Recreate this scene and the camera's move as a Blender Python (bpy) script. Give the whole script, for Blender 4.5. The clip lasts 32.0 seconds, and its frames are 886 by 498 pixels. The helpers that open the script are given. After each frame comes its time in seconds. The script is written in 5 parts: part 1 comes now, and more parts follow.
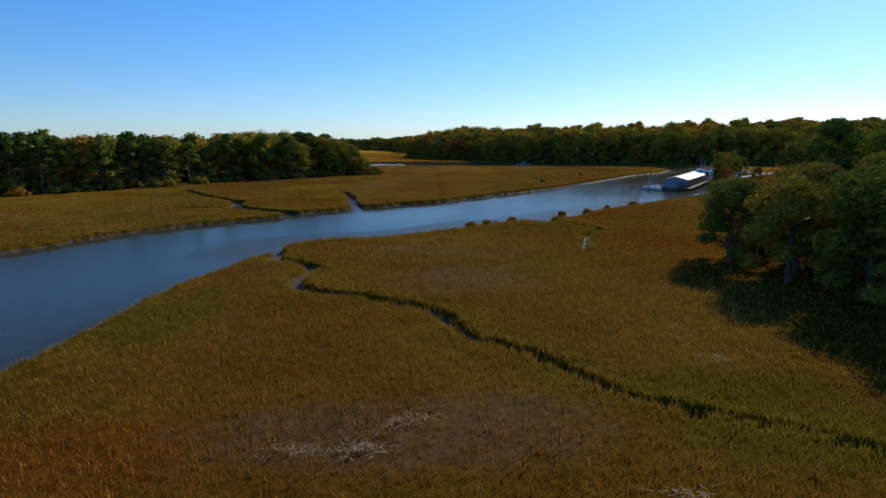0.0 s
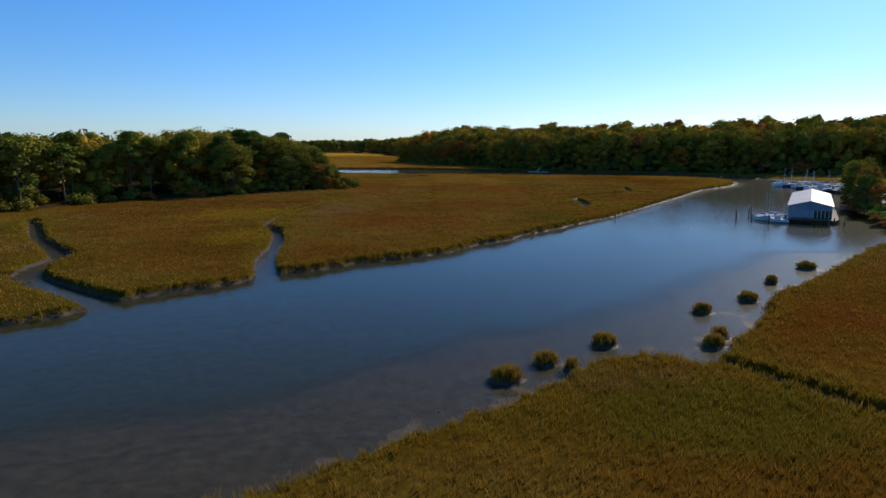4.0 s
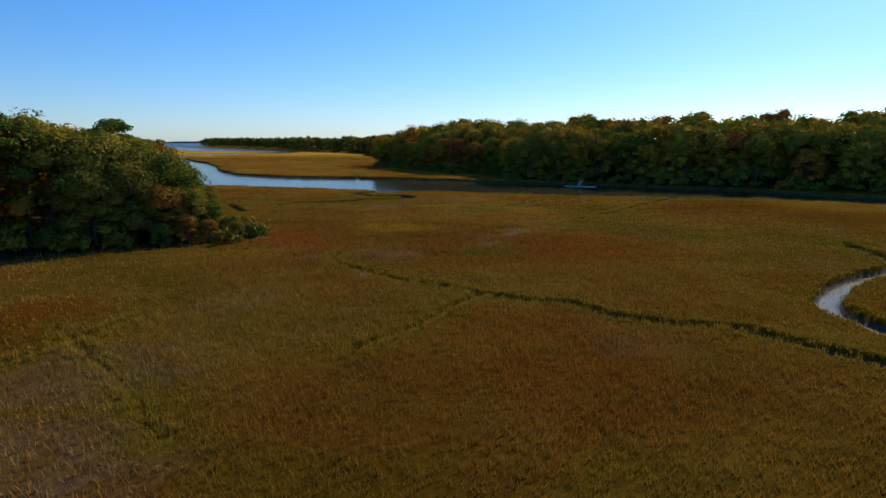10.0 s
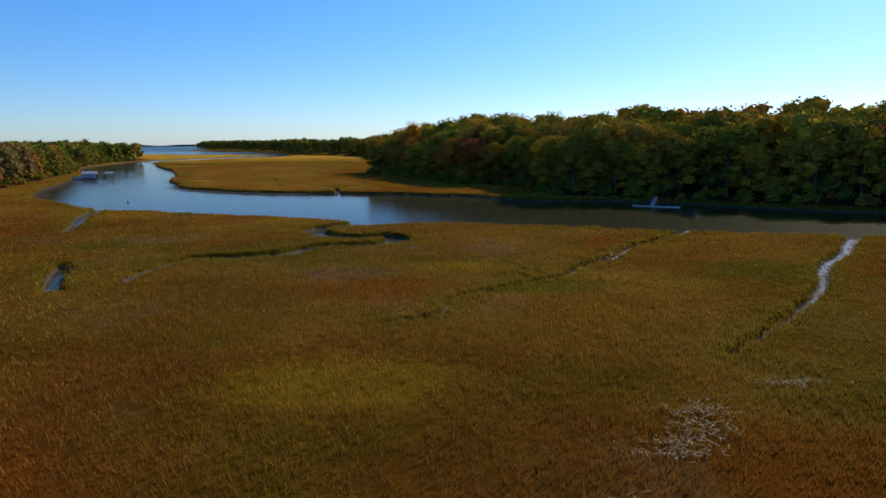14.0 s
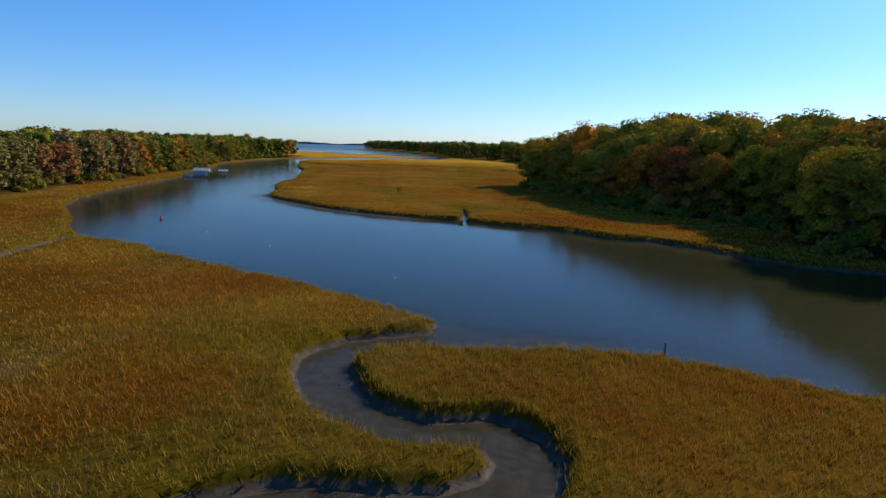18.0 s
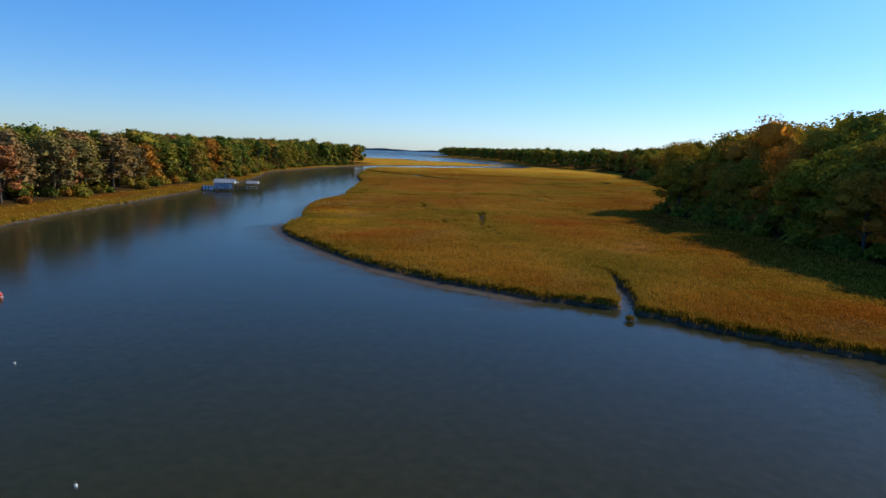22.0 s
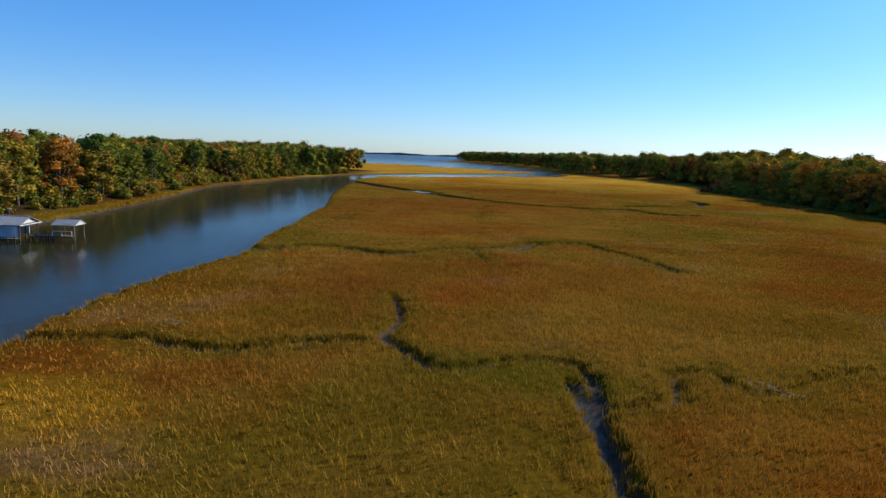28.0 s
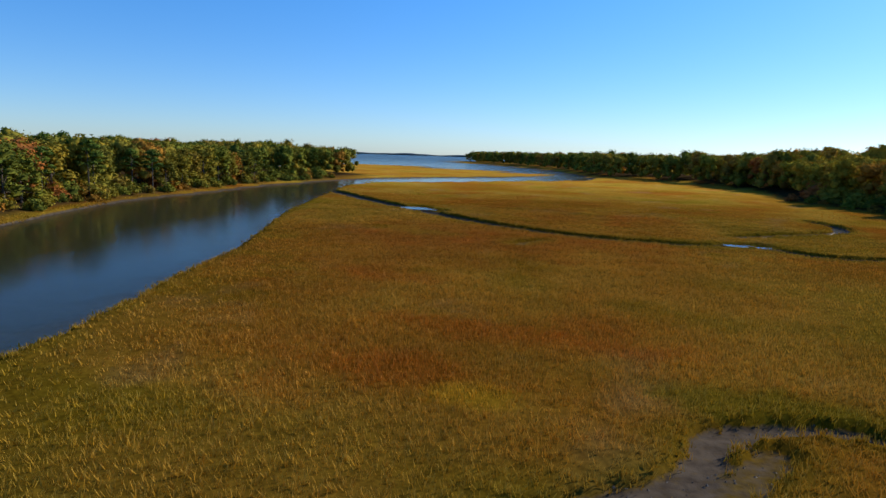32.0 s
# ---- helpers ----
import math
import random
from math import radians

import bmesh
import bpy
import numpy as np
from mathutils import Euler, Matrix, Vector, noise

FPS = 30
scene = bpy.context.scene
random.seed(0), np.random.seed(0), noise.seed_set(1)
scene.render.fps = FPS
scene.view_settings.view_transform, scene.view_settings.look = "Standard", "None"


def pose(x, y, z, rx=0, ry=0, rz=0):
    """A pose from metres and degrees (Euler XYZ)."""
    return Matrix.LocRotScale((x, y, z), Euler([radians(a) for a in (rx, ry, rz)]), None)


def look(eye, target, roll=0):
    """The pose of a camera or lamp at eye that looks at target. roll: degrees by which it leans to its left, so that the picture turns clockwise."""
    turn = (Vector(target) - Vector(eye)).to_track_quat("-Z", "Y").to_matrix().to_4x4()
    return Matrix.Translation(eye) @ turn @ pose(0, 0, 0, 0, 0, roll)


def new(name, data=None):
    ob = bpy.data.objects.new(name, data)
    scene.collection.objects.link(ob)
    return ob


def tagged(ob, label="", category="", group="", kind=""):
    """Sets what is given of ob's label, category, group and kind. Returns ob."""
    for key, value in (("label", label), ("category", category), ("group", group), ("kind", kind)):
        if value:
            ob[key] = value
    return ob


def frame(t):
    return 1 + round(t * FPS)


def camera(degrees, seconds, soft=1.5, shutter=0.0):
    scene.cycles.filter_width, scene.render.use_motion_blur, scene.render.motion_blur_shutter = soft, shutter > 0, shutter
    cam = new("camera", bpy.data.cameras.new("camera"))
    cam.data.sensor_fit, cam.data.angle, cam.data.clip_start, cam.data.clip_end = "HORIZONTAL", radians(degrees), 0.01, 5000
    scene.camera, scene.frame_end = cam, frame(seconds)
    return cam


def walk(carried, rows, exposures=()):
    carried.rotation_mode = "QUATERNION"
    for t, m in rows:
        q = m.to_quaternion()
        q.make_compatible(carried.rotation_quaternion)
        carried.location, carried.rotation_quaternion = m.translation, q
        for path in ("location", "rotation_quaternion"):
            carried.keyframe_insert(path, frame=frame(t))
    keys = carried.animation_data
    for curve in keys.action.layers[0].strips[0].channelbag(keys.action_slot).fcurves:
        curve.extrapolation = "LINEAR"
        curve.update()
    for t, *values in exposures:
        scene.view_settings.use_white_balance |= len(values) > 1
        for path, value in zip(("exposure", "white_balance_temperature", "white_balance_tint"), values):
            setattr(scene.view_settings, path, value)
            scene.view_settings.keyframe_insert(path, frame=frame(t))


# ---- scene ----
cam = camera(69.5, 32.0)
METRES, EYE, TILT, LEAN, TURN = 700.0, 17.5, 0.0, 0.0, 0.0
ROWS = [
    (0.0, 0.0, 0.0, 0.0, -0.09, -9.66, 0.52),
    (0.5, 0.0015, 0.0149, -0.0001, 0.05, -9.63, 0.45),
    (1.0, 0.0025, 0.0303, -0.0, 0.01, -9.65, 0.33),
    (1.5, 0.0027, 0.0464, 0.0, -0.04, -9.63, 0.23),
    (2.0, 0.0026, 0.0633, 0.0, -0.11, -9.58, 0.2),
    (2.5, 0.0021, 0.0803, 0.0001, -0.2, -9.54, 0.24),
    (3.0, 0.0016, 0.0973, -0.0001, -0.24, -9.49, 0.27),
    (3.5, 0.0014, 0.1139, -0.0001, -0.26, -9.46, 0.31),
    (4.0, 0.0015, 0.1303, -0.0002, -0.21, -9.5, 0.36),
    (4.5, 0.0019, 0.1467, -0.0, -0.08, -9.56, 0.36),
    (6.5, 0.0039, 0.2106, -0.0008, -0.1, -9.8, 0.28),
    (7.0, 0.0038, 0.2276, -0.0007, -0.22, -9.82, 0.18),
    (7.5, 0.0034, 0.2446, -0.0006, -0.35, -9.82, 0.07),
    (8.0, 0.0028, 0.2613, -0.0004, -0.48, -9.8, 0.04),
    (8.5, 0.0018, 0.278, -0.0004, -0.61, -9.77, -0.02),
    (9.0, 0.0006, 0.2947, -0.0003, -0.77, -9.72, -0.04),
    (9.5, -0.0006, 0.3113, -0.0002, -1.08, -9.68, -0.08),
    (10.0, -0.0016, 0.3276, 0.0, -1.3, -9.65, -0.03),
    (10.5, -0.0026, 0.3437, 0.0002, -1.64, -9.64, 0.04),
    (11.0, -0.0033, 0.3599, 0.0002, -1.87, -9.61, 0.1),
    (11.5, -0.0036, 0.3754, 0.0003, -1.93, -9.62, 0.2),
    (12.0, -0.0034, 0.3907, 0.0002, -1.9, -9.65, 0.31),
    (12.5, -0.0029, 0.4059, 0.0001, -1.77, -9.68, 0.41),
    (13.0, -0.0021, 0.4208, 0.0001, -1.65, -9.7, 0.56),
    (13.5, -0.0011, 0.4358, 0.0001, -1.22, -9.66, 0.59),
    (15.5, 0.0008, 0.4952, -0.0008, 2.02, -9.39, 0.09),
    (16.0, 0.0007, 0.5107, -0.0008, 4.03, -9.32, -0.24),
    (16.5, -0.0, 0.5264, -0.0008, 6.63, -9.31, -0.52),
    (17.0, -0.0013, 0.5419, -0.0008, 8.76, -9.26, -0.83),
    (17.5, -0.0033, 0.5573, -0.0007, 11.44, -9.25, -1.22),
    (18.0, -0.0061, 0.5726, -0.0008, 13.95, -9.24, -1.63),
    (18.5, -0.0096, 0.5875, -0.0009, 16.05, -9.16, -1.98),
    (19.0, -0.0138, 0.6019, -0.001, 17.26, -9.09, -2.19),
    (19.5, -0.0186, 0.616, -0.0013, 18.52, -9.03, -2.33),
    (20.0, -0.024, 0.6296, -0.0015, 19.19, -8.97, -2.39),
    (20.5, -0.0293, 0.6421, -0.0016, 19.55, -8.91, -2.39),
    (21.0, -0.0351, 0.656, -0.0016, 19.84, -8.87, -2.3),
    (21.5, -0.0406, 0.67, -0.0017, 20.37, -8.83, -2.2),
    (22.0, -0.0458, 0.6843, -0.0017, 20.62, -8.82, -2.03),
    (22.5, -0.051, 0.6985, -0.0018, 20.87, -8.84, -1.76),
    (23.0, -0.0562, 0.7128, -0.0019, 21.12, -8.81, -1.56),
    (23.5, -0.0613, 0.7269, -0.0019, 21.3, -8.78, -1.43),
    (24.0, -0.0663, 0.7408, -0.0021, 21.49, -8.77, -1.32),
    (24.5, -0.0713, 0.7545, -0.0022, 21.56, -8.71, -1.3),
    (26.5, -0.0924, 0.8111, -0.0018, 21.99, -8.53, -1.7),
    (27.0, -0.0977, 0.8255, -0.0015, 22.04, -8.52, -1.79),
    (27.5, -0.103, 0.8401, -0.0013, 22.09, -8.51, -1.86),
    (28.0, -0.1084, 0.8547, -0.0013, 22.26, -8.49, -1.93),
    (28.5, -0.1137, 0.8692, -0.0014, 22.38, -8.49, -1.98),
    (29.0, -0.1193, 0.8836, -0.0013, 22.42, -8.49, -2.03),
    (29.5, -0.1253, 0.8982, -0.0013, 22.47, -8.47, -2.01),
    (30.0, -0.1315, 0.9127, -0.0013, 22.53, -8.47, -2.03),
    (30.5, -0.1377, 0.9274, -0.0013, 22.65, -8.47, -1.94),
    (31.0, -0.144, 0.9423, -0.0013, 22.75, -8.49, -1.86),
    (31.5, -0.1497, 0.9572, -0.0014, 22.9, -8.49, -1.79),
    (32.0, -0.155, 0.9719, -0.0016, 23.01, -8.49, -1.69),
]
walk(cam, [(t, pose(0, 0, EYE, TILT, LEAN, TURN) @ pose(METRES * x, METRES * y, METRES * z, 90 + pitch, roll, yaw)) for t, x, y, z, yaw, pitch, roll in ROWS],
     exposures=[(0.0, -0.12), (13.0, -0.06), (18.0, 0.05), (32.0, 0.08)])

# ---- light ----
SUN_AZ, SUN_EL = radians(38.0), radians(33.0)          # azimuth clockwise from +y
world = bpy.data.worlds.new("sky")
scene.world = world
world.use_nodes = True
wn, wl = world.node_tree.nodes, world.node_tree.links
sky = wn.new("ShaderNodeTexSky")
sky.sky_type, sky.sun_disc = "NISHITA", False
sky.sun_elevation, sky.sun_rotation = SUN_EL, SUN_AZ
sky.altitude, sky.air_density, sky.dust_density, sky.ozone_density = 0, 0.8, 0.28, 3.0
rich = wn.new("ShaderNodeHueSaturation")
rich.inputs["Saturation"].default_value = 1.15
cool = wn.new("ShaderNodeMix")
cool.data_type, cool.blend_type = "RGBA", "MULTIPLY"
cool.inputs[0].default_value = 1.0
# haze towards the horizon: a little duller and less green than the zenith
way = wn.new("ShaderNodeTexCoord")
up = wn.new("ShaderNodeSeparateXYZ")
haze = wn.new("ShaderNodeValToRGB")
wl.new(way.outputs["Generated"], up.inputs[0])
wl.new(up.outputs["Z"], haze.inputs[0])
haze.color_ramp.elements[0].position, haze.color_ramp.elements[0].color = 0.0, (0.72, 0.83, 1.02, 1)
haze.color_ramp.elements[1].position, haze.color_ramp.elements[1].color = 0.26, (0.88, 1.12, 1.38, 1)
wl.new(haze.outputs[0], cool.inputs[7])
wl.new(sky.outputs[0], cool.inputs[6])
wl.new(cool.outputs[2], rich.inputs["Color"])
wl.new(rich.outputs[0], wn["Background"].inputs[0])
wn["Background"].inputs[1].default_value = 0.13
sun = new("sun", bpy.data.lights.new("sun", "SUN"))
sun.data.energy, sun.data.angle, sun.data.color = 4.7, radians(0.53), (1.0, 0.9, 0.74)
sun.matrix_world = look((0, 0, 0), (-math.sin(SUN_AZ) * math.cos(SUN_EL), -math.cos(SUN_AZ) * math.cos(SUN_EL), -math.sin(SUN_EL)))
scene.view_settings.exposure = 0.0


# ---- materials ----
class Mat:
    """A node material: small helpers round one Principled shader."""

    def __init__(self, name, rough=0.8, metal=0.0, spec=0.5):
        self.m = bpy.data.materials.new(name)
        self.m.use_nodes = True
        self.t = self.m.node_tree
        self.b = self.t.nodes["Principled BSDF"]
        self.b.inputs["Roughness"].default_value = rough
        self.b.inputs["Metallic"].default_value = metal
        self.b.inputs["Specular IOR Level"].default_value = spec
        self.place = self.t.nodes.new("ShaderNodeNewGeometry").outputs["Position"]

    def node(self, kind, **ins):
        n = self.t.nodes.new("ShaderNode" + kind)
        for k, v in ins.items():
            self.put(n.inputs[k.replace("_", " ")], v)
        return n

    def put(self, socket, v):
        if isinstance(v, bpy.types.NodeSocket):
            self.t.links.new(v, socket)
        elif isinstance(v, tuple) and len(v) == 3 and socket.type == "RGBA":
            socket.default_value = (*v, 1)
        else:
            socket.default_value = v

    def noise(self, scale, detail=3.0, vec=None, stretch=None, rough=0.55):
        v = vec or self.place
        if stretch:
            mp = self.node("Mapping", Vector=v)
            mp.inputs["Scale"].default_value = stretch
            v = mp.outputs[0]
        return self.node("TexNoise", Vector=v, Scale=scale, Detail=detail, Roughness=rough).outputs["Fac"]

    def span(self, v, a, b, lo=0.0, hi=1.0):
        n = self.node("MapRange", Value=v)
        n.inputs[1].default_value, n.inputs[2].default_value, n.inputs[3].default_value, n.inputs[4].default_value = a, b, lo, hi
        return n.outputs[0]

    def mix(self, f, a, b, how="MIX"):
        n = self.t.nodes.new("ShaderNodeMix")
        n.data_type, n.blend_type = "RGBA", how
        self.put(n.inputs[0], f), self.put(n.inputs[6], a), self.put(n.inputs[7], b)
        return n.outputs[2]

    def math(self, how, a, b=0.0):
        n = self.t.nodes.new("ShaderNodeMath")
        n.operation = how
        self.put(n.inputs[0], a), self.put(n.inputs[1], b)
        return n.outputs[0]

    def ramp(self, f, *stops):
        n = self.node("ValToRGB", Fac=f)
        e = n.color_ramp.elements
        while len(e) < len(stops):
            e.new(0.5)
        for el, (p, c) in zip(e, stops):
            el.position, el.color = p, (*c, 1)
        return n.outputs[0]

    def colour(self, v):
        self.put(self.b.inputs["Base Color"], v)
        return self

    def bump(self, h, strength=0.3, dist=0.05):
        n = self.node("Bump", Height=h, Strength=strength, Distance=dist)
        self.t.links.new(n.outputs[0], self.b.inputs["Normal"])
        return self

    def attr(self, name):
        n = self.t.nodes.new("ShaderNodeAttribute")
        n.attribute_name = name
        return n.outputs["Fac"]


def marsh_colours(m):
    """Autumn cordgrass: patches of ochre, rust, olive and bleached straw, metres to tens of metres across."""
    wide, mid, fine = m.noise(0.016, 4.0), m.noise(0.06, 4.0), m.noise(0.9, 3.0)
    c = m.ramp(wide, (0.36, (0.225, 0.094, 0.012)), (0.47, (0.275, 0.142, 0.017)), (0.56, (0.295, 0.180, 0.026)), (0.66, (0.200, 0.146, 0.015)))
    rust, olive, straw = m.noise(0.035, 5.0, stretch=(1.0, 0.8, 1.0)), m.noise(0.05, 5.0, stretch=(0.8, 1.2, 2.0)), m.noise(0.045, 6.0, stretch=(1.3, 0.9, 3.0))
    c = m.mix(m.span(rust, 0.54, 0.66, 0.0, 0.7), c, (0.260, 0.080, 0.010))
    c = m.mix(m.span(olive, 0.53, 0.65, 0.0, 0.5), c, (0.165, 0.128, 0.008))
    c = m.mix(m.span(straw, 0.58, 0.70, 0.0, 0.4), c, (0.290, 0.190, 0.095))
    c = m.mix(m.span(mid, 0.35, 0.65, 0.35, 0.0), c, (0.140, 0.074, 0.006))
    # stands that keep their own colour: rusty, bleached, green and golden
    c = m.mix(m.math("MULTIPLY", m.attr("rusty"), 0.5), c, (0.270, 0.076, 0.008))
    c = m.mix(m.math("MULTIPLY", m.attr("bleached"), m.span(m.noise(0.5, 5.0), 0.3, 0.65, 0.2, 0.75)), c, (0.260, 0.160, 0.088))
    c = m.mix(m.math("MULTIPLY", m.attr("green"), 0.75), c, (0.145, 0.128, 0.010))
    c = m.mix(m.math("MULTIPLY", m.attr("golden"), 0.75), c, (0.360, 0.225, 0.016))
    # the meadows down river are multiplied brighter and more golden
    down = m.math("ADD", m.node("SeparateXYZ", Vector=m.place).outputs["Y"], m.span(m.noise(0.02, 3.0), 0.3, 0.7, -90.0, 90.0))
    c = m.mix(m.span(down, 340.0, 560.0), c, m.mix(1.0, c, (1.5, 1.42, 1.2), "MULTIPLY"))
    return m.mix(1.0, c, m.ramp(fine, (0.3, (0.82, 0.82, 0.82)), (0.7, (1.15, 1.13, 1.1))), "MULTIPLY")


def make_grass():
    """Blades: rust and ochre, darker towards the root, with paler, straw coloured tips."""
    m = Mat("marsh_grass", 0.9, spec=0.0)
    island = m.t.nodes.new("ShaderNodeNewGeometry").outputs["Random Per Island"]
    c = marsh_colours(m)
    c = m.mix(m.math("MULTIPLY", m.attr("bank"), 0.6), c, (0.235, 0.178, 0.012))
    c = m.mix(1.0, c, m.ramp(island, (0.0, (0.98, 0.95, 0.94)), (0.5, (1.25, 1.22, 1.2)), (1.0, (1.44, 1.4, 1.35))), "MULTIPLY")
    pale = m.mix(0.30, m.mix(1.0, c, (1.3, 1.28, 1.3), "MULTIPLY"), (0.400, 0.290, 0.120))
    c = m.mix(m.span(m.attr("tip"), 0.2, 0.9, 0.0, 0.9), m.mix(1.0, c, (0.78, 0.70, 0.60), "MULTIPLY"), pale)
    m.colour(c)
    thin = m.node("BsdfTranslucent", Color=m.mix(1.0, c, (1.2, 1.1, 0.8), "MULTIPLY"))
    both = m.node("MixShader", Fac=0.22)
    m.t.links.new(m.b.outputs[0], both.inputs[1])
    m.t.links.new(thin.outputs[0], both.inputs[2])
    m.t.links.new(both.outputs[0], m.t.nodes["Material Output"].inputs["Surface"])
    return m.m


def make_ground():
    m = Mat("marsh_ground", 0.9, spec=0.0)
    sep = m.node("SeparateXYZ", Vector=m.place)
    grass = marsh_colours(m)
    grass = m.mix(m.math("MULTIPLY", m.attr("bank"), 0.5), grass, (0.215, 0.165, 0.012))
    grass = m.mix(1.0, grass, m.ramp(m.noise(2.4, 4.0, stretch=(1.0, 1.0, 0.3)), (0.3, (0.70, 0.72, 0.80)), (0.7, (1.35, 1.42, 1.6))), "MULTIPLY")
    # dark litter and peat with shade among tufts painted in; past them stems close
    shaded_peat = m.mix(1.0, grass, (0.31, 0.29, 0.265), "MULTIPLY")
    grass = m.mix(m.attr("cover"), grass, shaded_peat)
    litter = m.ramp(m.noise(0.8, 5.0), (0.3, (0.025, 0.016, 0.008)), (0.7, (0.055, 0.036, 0.015)))
    mud = m.ramp(m.noise(1.1, 6.0), (0.3, (0.050, 0.038, 0.027)), (0.7, (0.100, 0.078, 0.056)))
    muddy = m.span(m.math("ADD", sep.outputs["Z"], m.span(m.noise(1.5, 3.0), 0.2, 0.8, -0.12, 0.12)), -1.0, -1.22)
    c = m.mix(m.attr("wood"), grass, litter)
    c = m.mix(muddy, c, mud)
    m.colour(c)
    wet = m.span(sep.outputs["Z"], -1.2, -1.48)
    m.put(m.b.inputs["Roughness"], m.span(wet, 0.0, 1.0, 0.95, 0.5))
    m.put(m.b.inputs["Specular IOR Level"], m.math("MULTIPLY", wet, 0.04))
    m.bump(m.noise(2.2, 4.0), 0.5, 0.12)
    return m.m


def make_water():
    """Turbid tidal water: the mud shows through where it is shallow."""
    m = Mat("tidal_water", 0.05)
    m.b.inputs["IOR"].default_value = 1.33
    m.b.inputs["Specular IOR Level"].default_value = 0.25
    m.put(m.b.inputs["Specular Tint"], (0.48, 0.77, 1.0))
    m.put(m.b.inputs["Alpha"], m.span(m.attr("depth"), 0.0, 0.9, 0.32, 0.95))
    m.colour(m.ramp(m.noise(0.02, 2.0), (0.35, (0.028, 0.029, 0.003)), (0.65, (0.022, 0.027, 0.004))))
    reach = m.node("SeparateXYZ", Vector=m.place).outputs["Y"]
    wind = m.math("MULTIPLY", m.span(m.noise(0.02, 4.0, stretch=(1.0, 0.4, 1.0)), 0.35, 0.65, 0.35, 1.0), m.span(reach, 300.0, 480.0, 1.3, 1.0))
    out = m.span(reach, 1100.0, 2200.0, 0.0, 6.0)
    small = m.math("MULTIPLY", m.noise(5.0, 2.0), 0.52)
    h = m.math("MULTIPLY", m.math("ADD", m.math("ADD", m.noise(1.3, 2.0, stretch=(1.0, 0.6, 1.0)), m.noise(0.35, 1.0)), small), m.math("ADD", wind, out))
    m.bump(h, 0.20, 0.11)
    m.put(m.b.inputs["Roughness"], m.math("ADD", m.math("MULTIPLY", out, 0.03), 0.065))
    return m.m


def make_leaf(name, stops, rough=0.6, tone="object"):
    m = Mat(name, rough, spec=0.0)
    if tone == "object":
        r = m.node("ObjectInfo").outputs["Random"]
    else:
        r = m.attr("tone")
    c = m.ramp(r, *stops)
    island = m.t.nodes.new("ShaderNodeNewGeometry").outputs["Random Per Island"]
    c = m.mix(1.0, c, m.ramp(island, (0.0, (0.75, 0.78, 0.78)), (0.6, (1.1, 1.1, 1.08)), (1.0, (1.5, 1.38, 1.15))), "MULTIPLY")
    c = m.mix(1.0, c, m.ramp(m.noise(0.35, 3.0), (0.35, (0.85, 0.9, 0.95)), (0.65, (1.4, 1.3, 1.1))), "MULTIPLY")
    m.colour(c)
    thin = m.node("BsdfTranslucent", Color=m.mix(1.0, c, (1.3, 1.25, 0.6), "MULTIPLY"))
    both = m.node("MixShader", Fac=0.14)
    m.t.links.new(m.b.outputs[0], both.inputs[1])
    m.t.links.new(thin.outputs[0], both.inputs[2])
    m.t.links.new(both.outputs[0], m.t.nodes["Material Output"].inputs["Surface"])
    return m.m


OAK = ((0.0, (0.075, 0.100, 0.020)), (0.16, (0.140, 0.150, 0.024)), (0.32, (0.100, 0.115, 0.022)), (0.48, (0.200, 0.170, 0.026)), (0.62, (0.120, 0.120, 0.024)), (0.74, (0.240, 0.180, 0.026)), (0.86, (0.160, 0.115, 0.026)), (0.94, (0.290, 0.135, 0.024)), (1.0, (0.230, 0.080, 0.030)))
PINE = ((0.0, (0.055, 0.095, 0.024)), (0.5, (0.080, 0.120, 0.024)), (1.0, (0.120, 0.140, 0.026)))
RUSSET = ((0.0, (0.130, 0.105, 0.045)), (0.3, (0.190, 0.125, 0.060)), (0.55, (0.150, 0.135, 0.045)), (0.8, (0.220, 0.130, 0.055)), (1.0, (0.250, 0.105, 0.045)))
RUSSET_LEAF = make_leaf("russet_leaves", RUSSET)
GRASS, GROUND, WATER = make_grass(), make_ground(), make_water()
GOLDEN = ((0.0, (0.110, 0.115, 0.020)), (0.16, (0.230, 0.190, 0.024)), (0.32, (0.140, 0.135, 0.022)), (0.48, (0.300, 0.215, 0.026)), (0.62, (0.170, 0.140, 0.026)), (0.74, (0.340, 0.215, 0.026)), (0.86, (0.230, 0.140, 0.028)), (0.94, (0.390, 0.165, 0.024)), (1.0, (0.280, 0.090, 0.030)))
OAK_LEAF, PINE_LEAF, GOLD_LEAF, FAR_GOLD = make_leaf("oak_leaves", OAK), make_leaf("pine_needles", PINE), make_leaf("golden_oak_leaves", GOLDEN), make_leaf("far_golden_oak_leaves", GOLDEN, tone="tone")
FAR_OAK, FAR_PINE = make_leaf("far_oak_leaves", OAK, tone="tone"), make_leaf("far_pine_needles", PINE, tone="tone")


def make_plain(name, dark, light, scale=4.0, rough=0.7, metal=0.0, stretch=None, bump=0.2, spec=0.4):
    m = Mat(name, rough, metal, spec)
    n = m.noise(scale, 5.0, stretch=stretch)
    wear = m.noise(scale * 0.15, 3.0)
    m.colour(m.mix(1.0, m.ramp(n, (0.3, dark), (0.7, light)), m.ramp(wear, (0.35, (0.82, 0.82, 0.82)), (0.65, (1.1, 1.1, 1.1))), "MULTIPLY"))
    m.bump(n, bump, 0.02)
    return m.m


BARK = make_plain("bark", (0.05, 0.04, 0.03), (0.14, 0.11, 0.08), 6.0, 0.9, stretch=(1, 1, 0.25), bump=0.6)

